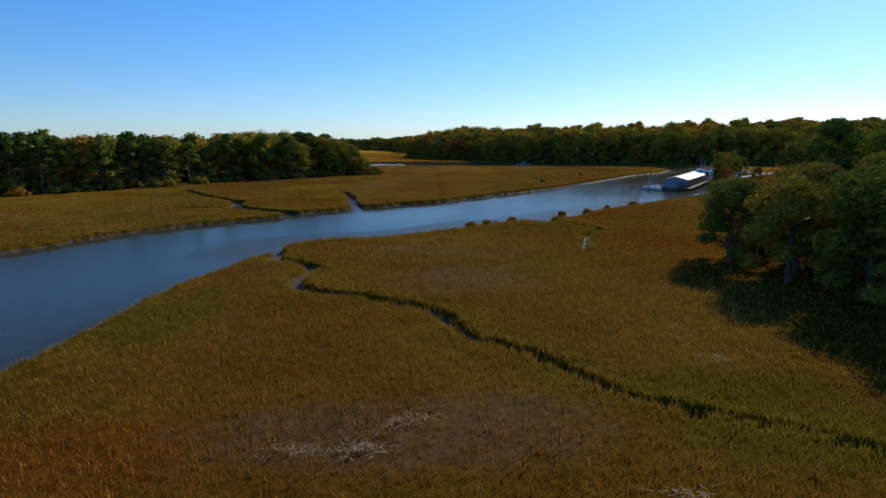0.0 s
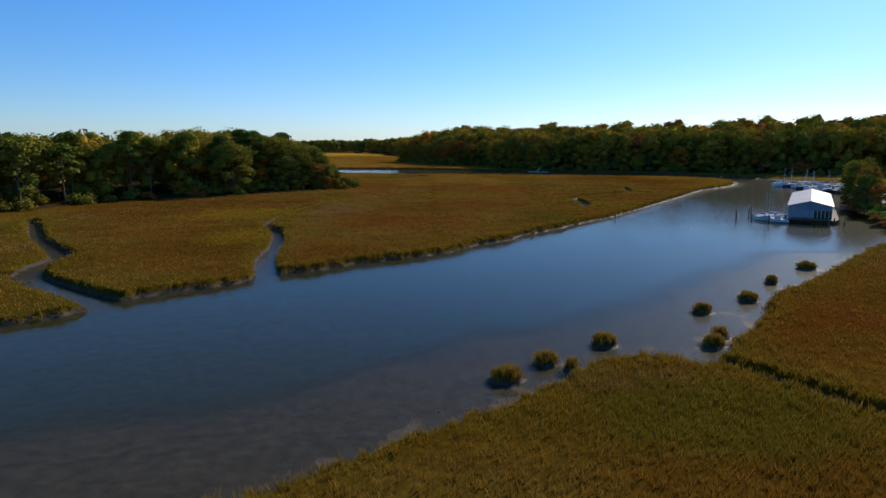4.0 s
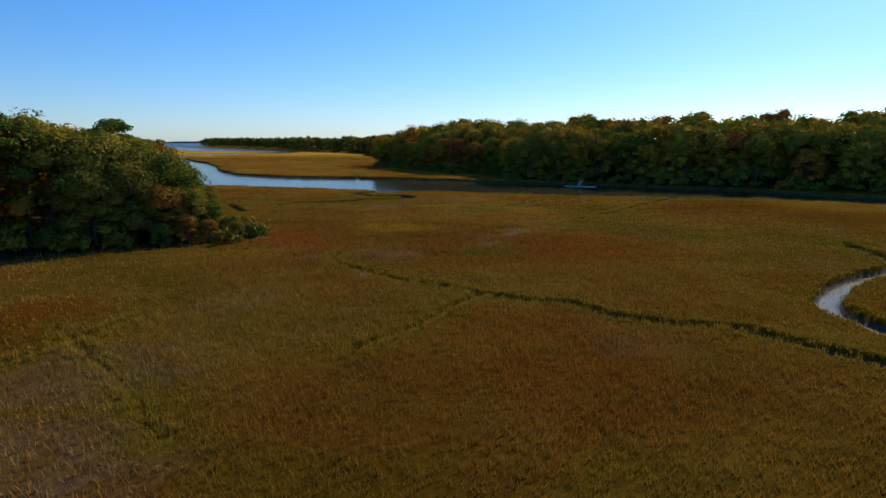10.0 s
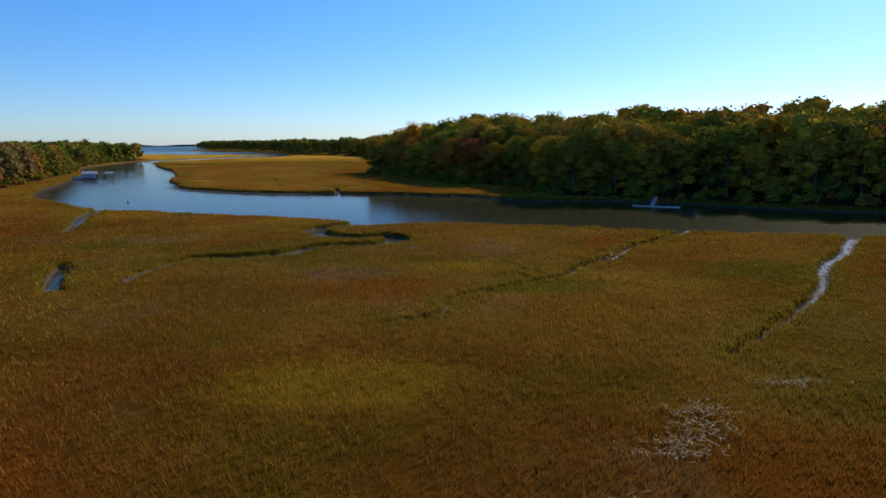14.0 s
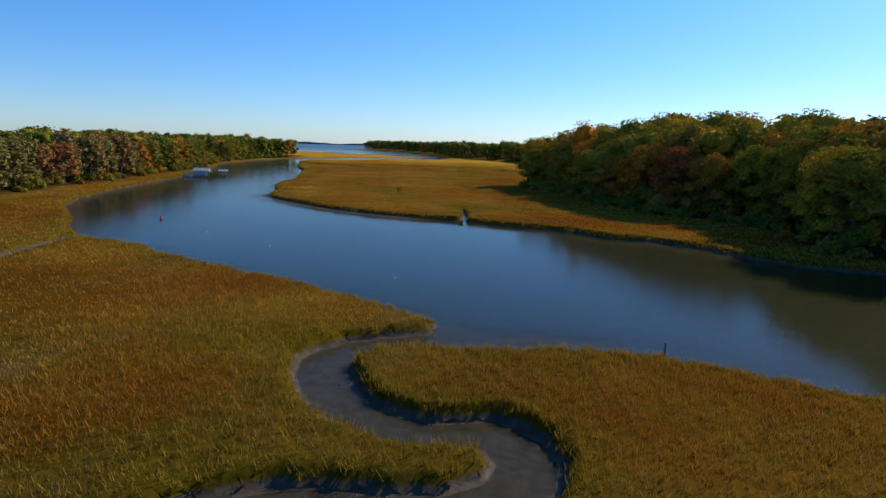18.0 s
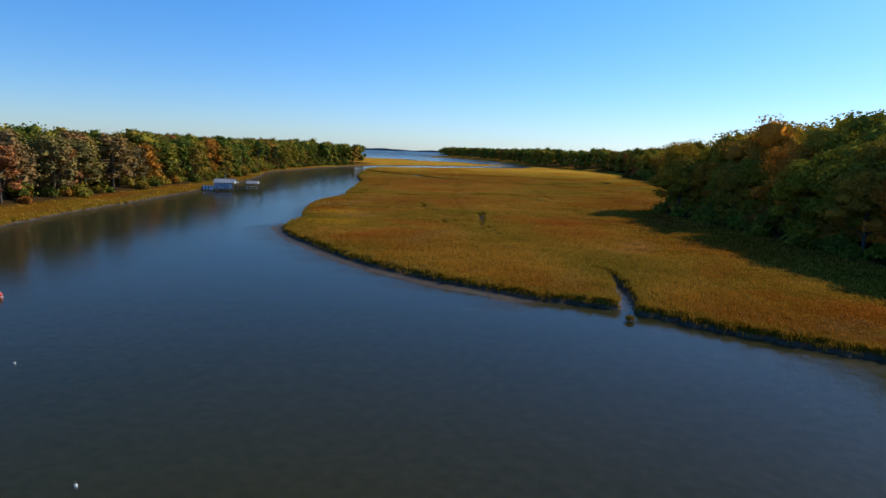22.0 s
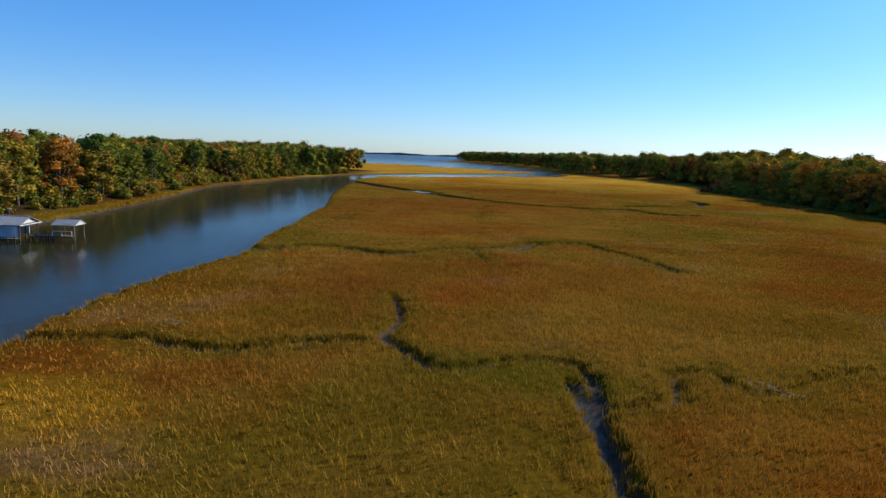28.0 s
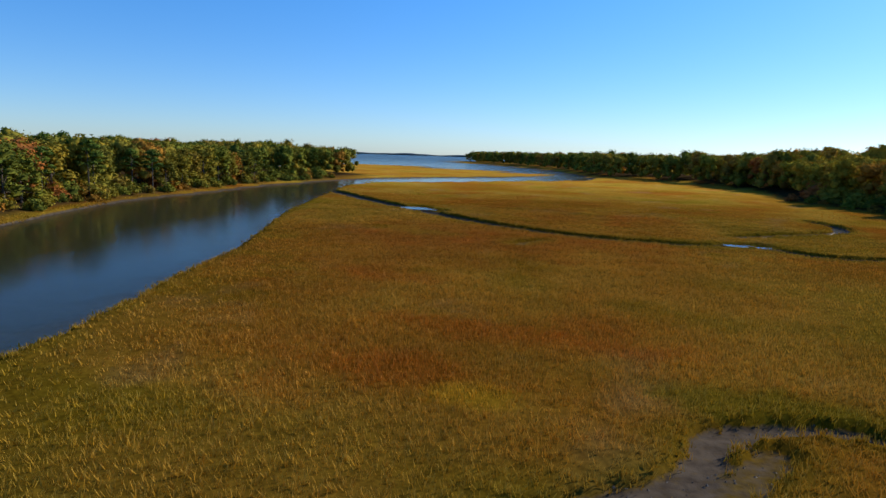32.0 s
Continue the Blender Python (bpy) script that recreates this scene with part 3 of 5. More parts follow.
def marsh_sheet(name, xs, ys, fine, material):
    """The ground: wide cells, cut into smaller ones along banks and creeks, so that their edges stay crisp."""
    nx, ny = len(xs), len(ys)
    gx, gy = np.meshgrid(xs, ys)
    near = np.abs(land(gx.ravel(), gy.ravel())[2]).reshape(ny, nx)
    low = np.minimum(np.minimum(near[:-1, :-1], near[1:, :-1]), np.minimum(near[:-1, 1:], near[1:, 1:]))
    cut = (low < 1.9) & (np.diff(xs)[None, :] < 2.2) & (np.diff(ys)[:, None] < 2.2)
    for hx, hy, hr in HUMMOCKS:
        cut |= (np.hypot(gx[:-1, :-1] - hx * PLAN, gy[:-1, :-1] - hy * PLAN) < 4.5)
    wide = nx * fine
    cell = lambda j, i, s: np.stack([j * wide + i, j * wide + i + s, (j + s) * wide + i + s, (j + s) * wide + i], 1)
    j, i = np.nonzero(~cut)
    quads = [cell(j * fine, i * fine, fine)]
    j, i = np.nonzero(cut)
    for b in range(fine):
        for a in range(fine):
            quads.append(cell(j * fine + b, i * fine + a, 1))
    quads = np.concatenate(quads)
    keys, faces = np.unique(quads, return_inverse=True)
    faces = faces.reshape(-1, 4)
    kj, ki = keys // wide, keys % wide
    px, py = np.interp(ki / fine, np.arange(nx), xs), np.interp(kj / fine, np.arange(ny), ys)
    pz, wood, bank = land(px, py)
    # points on the seam between small and wide cells lie on the wide cell's edge
    pad = np.zeros((ny + 1, nx + 1), bool)
    pad[1:ny, 1:nx] = cut
    cj, ci, rj, ri = kj // fine, ki // fine, kj % fine, ki % fine
    where = np.full((ny * fine + 1) * wide, -1, np.int64)
    where[keys] = np.arange(len(keys))
    for along in (0, 1):
        if along == 0:
            m = (rj == 0) & (ri > 0) & ~(pad[cj, ci + 1] & pad[cj + 1, ci + 1])
            a, b, t = where[cj[m] * fine * wide + ci[m] * fine], where[cj[m] * fine * wide + (ci[m] + 1) * fine], ri[m] / fine
        else:
            m = (ri == 0) & (rj > 0) & ~(pad[cj + 1, ci] & pad[cj + 1, ci + 1])
            a, b, t = where[cj[m] * fine * wide + ci[m] * fine], where[(cj[m] + 1) * fine * wide + ci[m] * fine], rj[m] / fine
        pz[m] = pz[a] * (1 - t) + pz[b] * t
    me = bpy.data.meshes.new(name)
    me.vertices.add(len(px))
    me.vertices.foreach_set("co", np.stack([px, py, pz], 1).ravel())
    me.loops.add(faces.size)
    me.loops.foreach_set("vertex_index", faces.ravel().astype(np.int32))
    me.polygons.add(len(faces))
    me.polygons.foreach_set("loop_start", np.arange(len(faces)) * 4)
    me.polygons.foreach_set("use_smooth", np.ones(len(faces), bool))
    me.update(calc_edges=True)
    me.materials.append(material)
    ob = new(name, me)
    paint(ob, "wood", wood)
    paint(ob, "bank", np.clip(1.15 - bank / 3.5, 0, 1))
    for kind in STANDS:
        paint(ob, kind, stands(px, py, kind))
    # darkened grass floor: full near the middle line, none past 300 m
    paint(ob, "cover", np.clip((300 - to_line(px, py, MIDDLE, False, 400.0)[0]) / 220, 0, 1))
    return ob


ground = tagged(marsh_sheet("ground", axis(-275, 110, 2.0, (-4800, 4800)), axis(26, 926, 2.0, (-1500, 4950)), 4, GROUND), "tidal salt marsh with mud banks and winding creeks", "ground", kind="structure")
wx, wy = axis(-270, 110, 5.0, (-4850, 4850)), axis(26, 926, 5.0, (-1450, 4900))
gx, gy = (g.ravel() for g in np.meshgrid(wx, wy))
water = tagged(sheet("water", wx, wy, np.full(len(gx), WATER_Z), WATER), "calm blue tidal river between marshes", "river", kind="structure")
paint(water, "depth", np.maximum(WATER_Z - land(gx, gy)[0], 0))


# still pools that the tide leaves on the high marsh
for x, y, a, b in ((-81, 661, 4.6, 3.6), (-153.5, 690, 8.0, 4.6)):
    me = bpy.data.meshes.new("marsh_pool")
    me.from_pydata([(x * PLAN + a * math.cos(g * 0.3142) * (1 + 0.12 * math.sin(g * 2.1)), y * PLAN + b * math.sin(g * 0.3142) * (1 + 0.12 * math.cos(g * 1.7)), -0.82) for g in range(20)], [], [tuple(range(20))])
    me.materials.append(WATER)
    pool = tagged(new("marsh_pool", me), "still shallow pool left by the tide on the marsh", "pool", kind="structure")
    paint(pool, "depth", np.full(20, 0.5))


# ---- trees ----
def link(name, data, parent=None, label=""):
    ob = new(name, data)
    ob.parent = parent
    if label:
        ob["label"] = label
    return ob


def mesh_from(name, verts, faces, material, smooth=False):
    me = bpy.data.meshes.new(name)
    me.from_pydata([tuple(v) for v in verts], [], [tuple(f) for f in faces])
    if smooth:
        me.polygons.foreach_set("use_smooth", np.ones(len(me.polygons), bool))
    me.materials.append(material)
    me.update()
    return me


def limb(verts, faces, a, b, ra, rb, sides=6, bend=0.0):
    """A tapered, slightly bent limb from a to b."""
    a, b = np.array(a, float), np.array(b, float)
    w = b - a
    w /= np.linalg.norm(w)
    u = np.cross(w, (0.3, 0.9, 0.1))
    u /= np.linalg.norm(u)
    v = np.cross(w, u)
    first = len(verts)
    for k in (0, 0.5, 1):
        c = a + (b - a) * k + u * bend * math.sin(math.pi * k)
        r = ra + (rb - ra) * k
        for s in range(sides):
            g = 6.2832 * s / sides
            verts.append(c + r * (math.cos(g) * u + math.sin(g) * v))
    for ring in range(2):
        for s in range(sides):
            i, j = first + ring * sides + s, first + ring * sides + (s + 1) % sides
            faces.append((i, j, j + sides, i + sides))


def leaves(rng, lobes, count, size):
    """Clumps of leaves: small bent triangles scattered over the outside of a set of lobes (centre, radii)."""
    weight = np.array([r[0] * r[1] + r[1] * r[2] for _, r in lobes])
    pick = rng.choice(len(lobes), count, p=weight / weight.sum())
    c = np.array([l[0] for l in lobes])[pick]
    r = np.array([l[1] for l in lobes])[pick]
    d = rng.normal(size=(count, 3))
    d /= np.linalg.norm(d, axis=1)[:, None]
    d[:, 2] = np.where(d[:, 2] < -0.55, -d[:, 2], d[:, 2])
    p = c + r * d * rng.uniform(0.72, 1.08, (count, 1))
    n = d + rng.normal(size=(count, 3)) * 0.55
    n /= np.linalg.norm(n, axis=1)[:, None]
    u = np.cross(n, rng.normal(size=(count, 3)))
    u /= np.linalg.norm(u, axis=1)[:, None]
    v = np.cross(n, u)
    s = size * rng.uniform(0.6, 1.4, (count, 1))
    k = rng.uniform(0.6, 1.1, (count, 3, 1))
    verts = np.stack([p + u * s * k[:, 0], p + v * s * k[:, 1] - u * s * 0.3, p - v * s * k[:, 2] - u * s * 0.4 + n * s * 0.15], 1).reshape(-1, 3)
    return verts, np.arange(count * 3).reshape(-1, 3)


def core(rng, lobes, shrink=0.74):
    """Dark inner mass of a crown: lumpy low bodies that close its gaps."""
    verts, faces = [], []
    for c, r in lobes:
        first = len(verts)
        rings, sides = 3, 5
        for a in range(rings + 1):
            for b in range(sides):
                th, ph = math.pi * a / rings, 6.2832 * (b + 0.5 * (a % 2)) / sides
                k = shrink * rng.uniform(0.8, 1.12)
                verts.append((c[0] + k * r[0] * math.sin(th) * math.cos(ph), c[1] + k * r[1] * math.sin(th) * math.sin(ph), c[2] + k * r[2] * math.cos(th)))
        for a in range(rings):
            for b in range(sides):
                i, j = first + a * sides + b, first + a * sides + (b + 1) % sides
                faces += [(i, i + sides, j), (j, i + sides, j + sides)]
    return np.array(verts), np.array(faces)


def oak_lobes(rng, h, w, low, lumps=9):
    """Lobes of a broad crown of height h and half width w, whose foliage starts at the height low."""
    out = [((0, 0, h * 0.74), (w * 0.82, w * 0.82, h * 0.22))]
    for k in range(lumps):
        g, z = k * 2.4 + rng.uniform(-0.5, 0.5), low + (h * 0.9 - low) * ((k + 0.5) / lumps) ** 0.85
        f = (1.0 - 0.6 * ((z - low) / (h - low)) ** 2) * rng.uniform(0.55, 0.8) * w
        r = w * rng.uniform(0.8, 1.3) * (0.42 if lumps < 12 else 0.31)
        out.append(((f * math.cos(g), f * math.sin(g), z), (r, r, r * rng.uniform(0.7, 1.0))))
    return out


def pine_lobes(rng, h, w):
    out = [((rng.uniform(-0.3, 0.3), rng.uniform(-0.3, 0.3), h * 0.9), (w * 0.55, w * 0.55, h * 0.085))]
    for k in range(9):
        g, z = k * 2.4 + rng.uniform(-0.5, 0.5), h * (0.5 + 0.42 * (k + 0.5) / 9)
        f = w * (0.62 - 0.25 * k / 9)
        r = w * rng.uniform(0.3, 0.46)
        out.append(((f * math.cos(g), f * math.sin(g), z), (r, r, r * 0.55)))
    return out


def tree(kind, seed, count, size, trunk=True):
    """Vertices and faces of the crown and the trunk of one tree, about 16 m high."""
    rng = np.random.RandomState(seed)
    tv, tf = [], []
    if kind == "pine":
        h, w = rng.uniform(16, 18.5), rng.uniform(3.0, 3.8)
        lobes = pine_lobes(rng, h, w)
    else:
        h, w = rng.uniform(14, 17), rng.uniform(4.2, 5.4)
        lobes = oak_lobes(rng, h, w * (1.0 if trunk else 1.25), h * (0.12 if kind == "edge" or not trunk else 0.34), 17 if trunk else 9)
    if trunk:
        r = 0.22 if kind == "pine" else 0.32
        limb(tv, tf, (0, 0, -0.6), (rng.uniform(-0.3, 0.3), rng.uniform(-0.3, 0.3), h * 0.86), r, 0.07, 7, 0.15)
        for c, _ in lobes[1:]:
            limb(tv, tf, (0, 0, max(c[2] - abs(c[0]) - abs(c[1]), h * 0.2)), c, 0.09, 0.03, 4, 0.15)
    cv, cf = leaves(rng, lobes, count, size)
    kv, kf = core(rng, lobes, 0.68 if trunk else 0.74)
    return np.concatenate([kv, cv]), np.concatenate([kf, cf + len(kv)]), tv, tf


KINDS = {"oak": (OAK_LEAF, "broad oak in mixed autumn leaf at the wood's edge", 1.0), "edge": (OAK_LEAF, "bushy autumn tree with leaves down to the ground", 1.0), "pine": (PINE_LEAF, "tall dark green pine with a bare lower trunk", 1.0)}
MODELS = {}
for kind, n in (("oak", 3), ("edge", 4), ("pine", 3)):
    for k in range(n):
        for near in (True, False):
            cv, cf, tv, tf = tree(kind, 10 * k + len(kind), (5200 if kind != "pine" else 4000) if near else 850, (0.215 if kind != "pine" else 0.20) if near else 0.40)
            MODELS[kind, k, near] = (mesh_from("crown", cv, cf, KINDS[kind][0]), mesh_from("trunk", tv, tf, BARK, True))
            if kind != "pine":
                MODELS[kind, k, near, "hill"] = (mesh_from("crown", cv, cf, GOLD_LEAF), MODELS[kind, k, near][1])
                MODELS[kind, k, near, "russet"] = (mesh_from("crown", cv, cf, RUSSET_LEAF), MODELS[kind, k, near][1])


def plant(kind, variant, x, y, z, scale, turn, stretch=1.0, label="", name=""):
    scale = scale * PLAN * (0.92 if kind == 'pine' else 1.0)
    away = to_line(np.array([x]), np.array([y]), MIDDLE, False, 400.0)[0][0]
    tint = () if kind == "pine" else ("hill",) if x > -60 and y > 400 else ("russet",) if x < -125 and 480 < y < 655 else ()
    crown, trunk = MODELS[(kind, variant, away < 105) + tint]
    top = tagged(new(name or {"oak": "oak_tree", "edge": "edge_tree", "pine": "pine_tree"}[kind]), label or KINDS[kind][1], "tree", "trees of the woods")
    top.matrix_world = pose(x, y, z, 0, 0, turn) @ Matrix.Diagonal((scale * 1.32, scale * 1.32, scale * stretch, 1))
    link("trunk", trunk, top)
    link("crown", crown, top)
    return top


def scatter(rng, box, step):
    """Jittered places over a box."""
    box = [b * PLAN for b in box]
    gx, gy = np.meshgrid(np.arange(box[0], box[1], step), np.arange(box[2], box[3], step))
    x, y = gx.ravel() + rng.uniform(-0.45, 0.45, gx.size) * step, gy.ravel() + rng.uniform(-0.45, 0.45, gx.size) * step
    return x, y


rng = np.random.RandomState(5)
x, y = scatter(rng, (-270, 150, 140, 900), 6.6)
depth = in_wood(x, y)
front = (depth > 3.2) & (depth < 10.5) & (y < 950) & (x > -328) & (x < 175)
hz = land(x[front], y[front])[0]
for px, py, pz in zip(x[front] / PLAN, y[front] / PLAN, hz):
    west = px < -100 or py < 300
    tip = math.hypot(px + 25, py - 278)
    if tip < 10:
        continue
    if px < 0 and west and py < 262 and rng.rand() < 0.75 or px < 0 and west and tip > 30 and not 384 < py < 524 and rng.rand() < 0.4:
        kind, v = "pine", rng.randint(3)
    elif rng.rand() < (1.0 if px > 0 and py < 300 or tip < 40 or west else 0.88):
        kind, v = "edge", rng.randint(4)
    else:
        kind, v = "oak", rng.randint(3)
    size = rng.uniform(0.92, 1.06) if py < 300 and px < 0 else rng.uniform(0.78, 0.88) if py < 300 else rng.uniform(0.68, 0.86) if west or py > 560 else rng.uniform(0.78, 1.0)
    plant(kind, v, px * PLAN, py * PLAN, pz, size * min(1.0, 0.35 + tip / 40), rng.uniform(0, 360), rng.uniform(0.94, 1.06))

# the rest of the woods: lighter trees, joined
LOW = {}
for kind in ("oak", "pine"):
    for k in range(3):
        cv, cf, _, _ = tree(kind, 100 + k, 480, 0.43, False)
        LOW[kind, k] = (cv, cf)
        cv, cf, _, _ = tree(kind, 120 + k, 300, 0.46, False)
        LOW[kind + "top", k] = (cv, cf)
        cv, cf, _, _ = tree(kind, 100 + k, 1250, 0.27, False)
        LOW[kind + "fine", k] = (cv, cf)


def far_wood(name, places, pines, label, golden=False):
    """One object with many light crowns; places: x, y, z, scale, and whether only the top shows."""
    rng = np.random.RandomState(len(places))
    for kind, material in (("oak", FAR_GOLD if golden else FAR_OAK), ("pine", FAR_PINE)):
        vs, fs, tones, base = [], [], [], 0
        close = to_line(places[:, 0], places[:, 1], MIDDLE, False, 400.0)[0] < 115
        for (px, py, pz, s, deep), fine in zip(places, close):
            if (rng.rand() < pines) != (kind == "pine"):
                continue
            cv, cf = LOW[kind + ("fine" if fine else "top" if deep else ""), rng.randint(3)]
            g, s = rng.uniform(0, 6.28), s * PLAN * (0.9 if kind == "pine" else 1.04)
            broad = 1.35 if deep else 1.12
            c, d = math.cos(g) * s * broad, math.sin(g) * s * broad
            vs.append(np.stack([px + c * cv[:, 0] - d * cv[:, 1], py + d * cv[:, 0] + c * cv[:, 1], pz + s * rng.uniform(0.92, 1.1) * cv[:, 2]], 1))
            fs.append(cf + base)
            tones.append(np.full(len(cv), rng.rand()))
            base += len(cv)
        if not vs:
            continue
        v, f = np.concatenate(vs), np.concatenate(fs)
        me = bpy.data.meshes.new(name)
        me.vertices.add(len(v))
        me.vertices.foreach_set("co", v.ravel())
        me.loops.add(f.size)
        me.loops.foreach_set("vertex_index", f.ravel().astype(np.int32))
        me.polygons.add(len(f))
        me.polygons.foreach_set("loop_start", np.arange(len(f)) * 3)
        me.update(calc_edges=True)
        me.materials.append(material)
        ob = tagged(new(name, me), label % ("autumn oaks" if kind == "oak" else "dark pines"), "woods", kind="stuff")
        paint(ob, "tone", np.concatenate(tones))


def wood_places(rng, box, step, lo, hi, deep=0):
    x, y = scatter(rng, box, step)
    d = in_wood(x, y)
    m = (d > lo) & (d < hi)
    x, y = x[m], y[m]
    z = land(x, y)[0]
    low = np.where(y < 375, np.where(x < 0, 0.95, 0.84), np.where(y > 1100, 1.05, np.where((x < -125) | (y > 720), 0.82, np.where(x < 55, 1.1, 0.98))))
    return np.stack([x, y, z, low * rng.uniform(0.90, 1.06, len(x)), np.full(len(x), deep)], 1)


near_wood = wood_places(rng, (-300, 380, 80, 950), 8.7, 9.5, 30)
behind = wood_places(rng, (-60, 400, 80, 760), 10.5, 30, 58, 1)
inland = wood_places(rng, (-340, 300, 80, 1050), 17.0, 30, 75, 1)
inland = inland[(inland[:, 0] < -75) | (inland[:, 1] > 950)]
west = near_wood[:, 0] < -125
far_wood("woods", np.concatenate([near_wood[~west], behind, inland[inland[:, 0] > -125]]), 0.04, "dense wood of %s on a low rise", True)
far_wood("woods", np.concatenate([near_wood[west], inland[inland[:, 0] <= -125]]), 0.3, "dense wood of %s behind the marsh")
far_wood("woods", wood_places(rng, (-580, 100, 880, 1780), 13.0, 0, 30), 0.0, "distant wood of %s beyond the marsh")


# undergrowth along the wood's edge
def thicket(line, step, label, lo=-1, hi=6, low=1.8, high=4.2):
    rng = np.random.RandomState(len(line))
    spots = []
    turn = -np.sign(np.sum(line[:, 0] * np.roll(line[:, 1], -1) - line[:, 1] * np.roll(line[:, 0], -1)))
    for p, q in zip(line, np.roll(line, -1, 0)):
        gap = np.hypot(*(q - p))
        if gap > 50 or not (100 < p[1] < 1020 and -345 < p[0] < 250):
            continue
        d = (q - p) / gap
        for k in range(int(gap / step + rng.rand())):
            w = rng.uniform(lo, hi)
            spots.append(p + (q - p) * rng.rand() + turn * w * np.array((d[1], -d[0])))
    spots = np.array(spots)
    spots = spots[(in_wood(spots[:, 0], spots[:, 1]) > -1.5) & ((hi < 10) | (np.hypot(spots[:, 0] + 31, spots[:, 1] - 347) > 22))]
    heights = land(spots[:, 0], spots[:, 1])[0] - 0.2
    vs, fs, tones, base = [], [], [], 0
    for (x, y), z in zip(spots, heights):
        h = rng.uniform(low, high)
        lobes = [((0, 0, h * 0.45), (h * 0.6, h * 0.6, h * 0.55)), ((h * 0.5, 0.3, h * 0.3), (h * 0.45, h * 0.5, h * 0.4)), ((-h * 0.4, -0.4, h * 0.28), (h * 0.5, h * 0.45, h * 0.35))]
        cv, cf = leaves(rng, lobes, int(90 + 22 * h), 0.42)
        kv, kf = core(rng, lobes, 0.62)
        v = np.concatenate([kv, cv]) + (x, y, z)
        vs.append(v), fs.append(np.concatenate([kf, cf + len(kv)]) + base), tones.append(np.full(len(v), rng.rand()))
        base += len(v)
    v, f = np.concatenate(vs), np.concatenate(fs)
    ob = tagged(new("undergrowth", mesh_from("undergrowth", v, f, FAR_OAK)), label, "shrubs", kind="stuff")
    paint(ob, "tone", np.concatenate(tones))


thicket(EAST_WOOD, 3.4, "olive and brown undergrowth along the wood's edge")
thicket(EAST_WOOD, 4.6, "tall shrubs and saplings closing the wood behind its edge", 5, 16, 5.0, 9.0)
thicket(WEST_WOOD, 7.0, "tall holly and saplings closing the wood behind its edge", 5, 14, 4.0, 7.0)
thicket(SOUTH_WOOD, 3.2, "olive and rust undergrowth at the foot of the hill")
thicket(WEST_WOOD, 4.4, "dark green undergrowth under the pines")


# ---- marsh grass ----
def tufts(name, x, y, z, bank, blades, high, wide, spread, label, bend=(0.05, 0.5)):
    """Tufts of standing blades, thin leaning triangles, as one mesh."""
    rng = np.random.RandomState(len(x))
    n = len(x) * blades
    bx, by = np.repeat(x, blades) + rng.normal(0, spread, n), np.repeat(y, blades) + rng.normal(0, spread, n)
    bz = np.repeat(z, blades) - 0.1
    tall = np.repeat(rng.uniform(0.75, 1.15, len(x)), blades) * rng.uniform(0.7, 1.15, n) * high
    g, lean = rng.uniform(0, 6.2832, n), rng.uniform(*bend, n) * tall
    w = wide * rng.uniform(0.6, 1.3, n)
    a = rng.uniform(0, 6.2832, n)
    v = np.empty((n, 3, 3), np.float32)
    v[:, 0] = np.stack([bx + w * np.cos(g), by + w * np.sin(g), bz], 1)
    v[:, 1] = np.stack([bx - w * np.cos(g), by - w * np.sin(g), bz], 1)
    v[:, 2] = np.stack([bx + lean * np.cos(a), by + lean * np.sin(a), bz + tall], 1)
    me = bpy.data.meshes.new(name)
    me.vertices.add(n * 3)
    me.vertices.foreach_set("co", v.ravel())
    me.loops.add(n * 3)
    me.loops.foreach_set("vertex_index", np.arange(n * 3, dtype=np.int32))
    me.polygons.add(n)
    me.polygons.foreach_set("loop_start", np.arange(n) * 3)
    me.update(calc_edges=True)
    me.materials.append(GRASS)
    ob = tagged(new(name, me), label, "grass", kind="stuff")
    paint(ob, "bank", np.repeat(bank, blades * 3))
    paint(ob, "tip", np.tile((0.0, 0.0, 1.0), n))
    for kind in STANDS:
        paint(ob, kind, np.repeat(stands(x, y, kind), blades * 3))
    return ob


def meadow(name, seed, box, step, near, far, blades, high, wide, spread, label, bend=(0.05, 0.5)):
    """Tufts over the part of the marsh that lies between two distances from its middle line."""
    rng = np.random.RandomState(seed)
    x, y = scatter(rng, box, step)
    d = to_line(x, y, MIDDLE, False, 400.0)[0] + rng.normal(0, 0.12, len(x)) * (far - near) * 0.5
    m = (d > near) & (d < far)
    x, y = x[m], y[m]
    z, wood, bank = land(x, y)
    m = (z > -1.0) & (z < 0.5) & (bank > 0.2) & (wood < 0.7)
    x, y, z, bank = x[m], y[m], z[m], bank[m]
    return tufts(name, x, y, z, np.clip(1.15 - bank / 3.5, 0, 1), blades, high, wide, spread, label, bend)


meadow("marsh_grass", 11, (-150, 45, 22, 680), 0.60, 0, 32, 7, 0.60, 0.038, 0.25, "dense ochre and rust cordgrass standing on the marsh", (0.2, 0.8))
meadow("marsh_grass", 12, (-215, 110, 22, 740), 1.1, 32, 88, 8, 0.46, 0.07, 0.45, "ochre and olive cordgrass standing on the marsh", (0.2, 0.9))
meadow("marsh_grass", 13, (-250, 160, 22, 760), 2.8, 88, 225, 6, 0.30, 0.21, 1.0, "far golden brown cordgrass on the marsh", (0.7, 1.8))


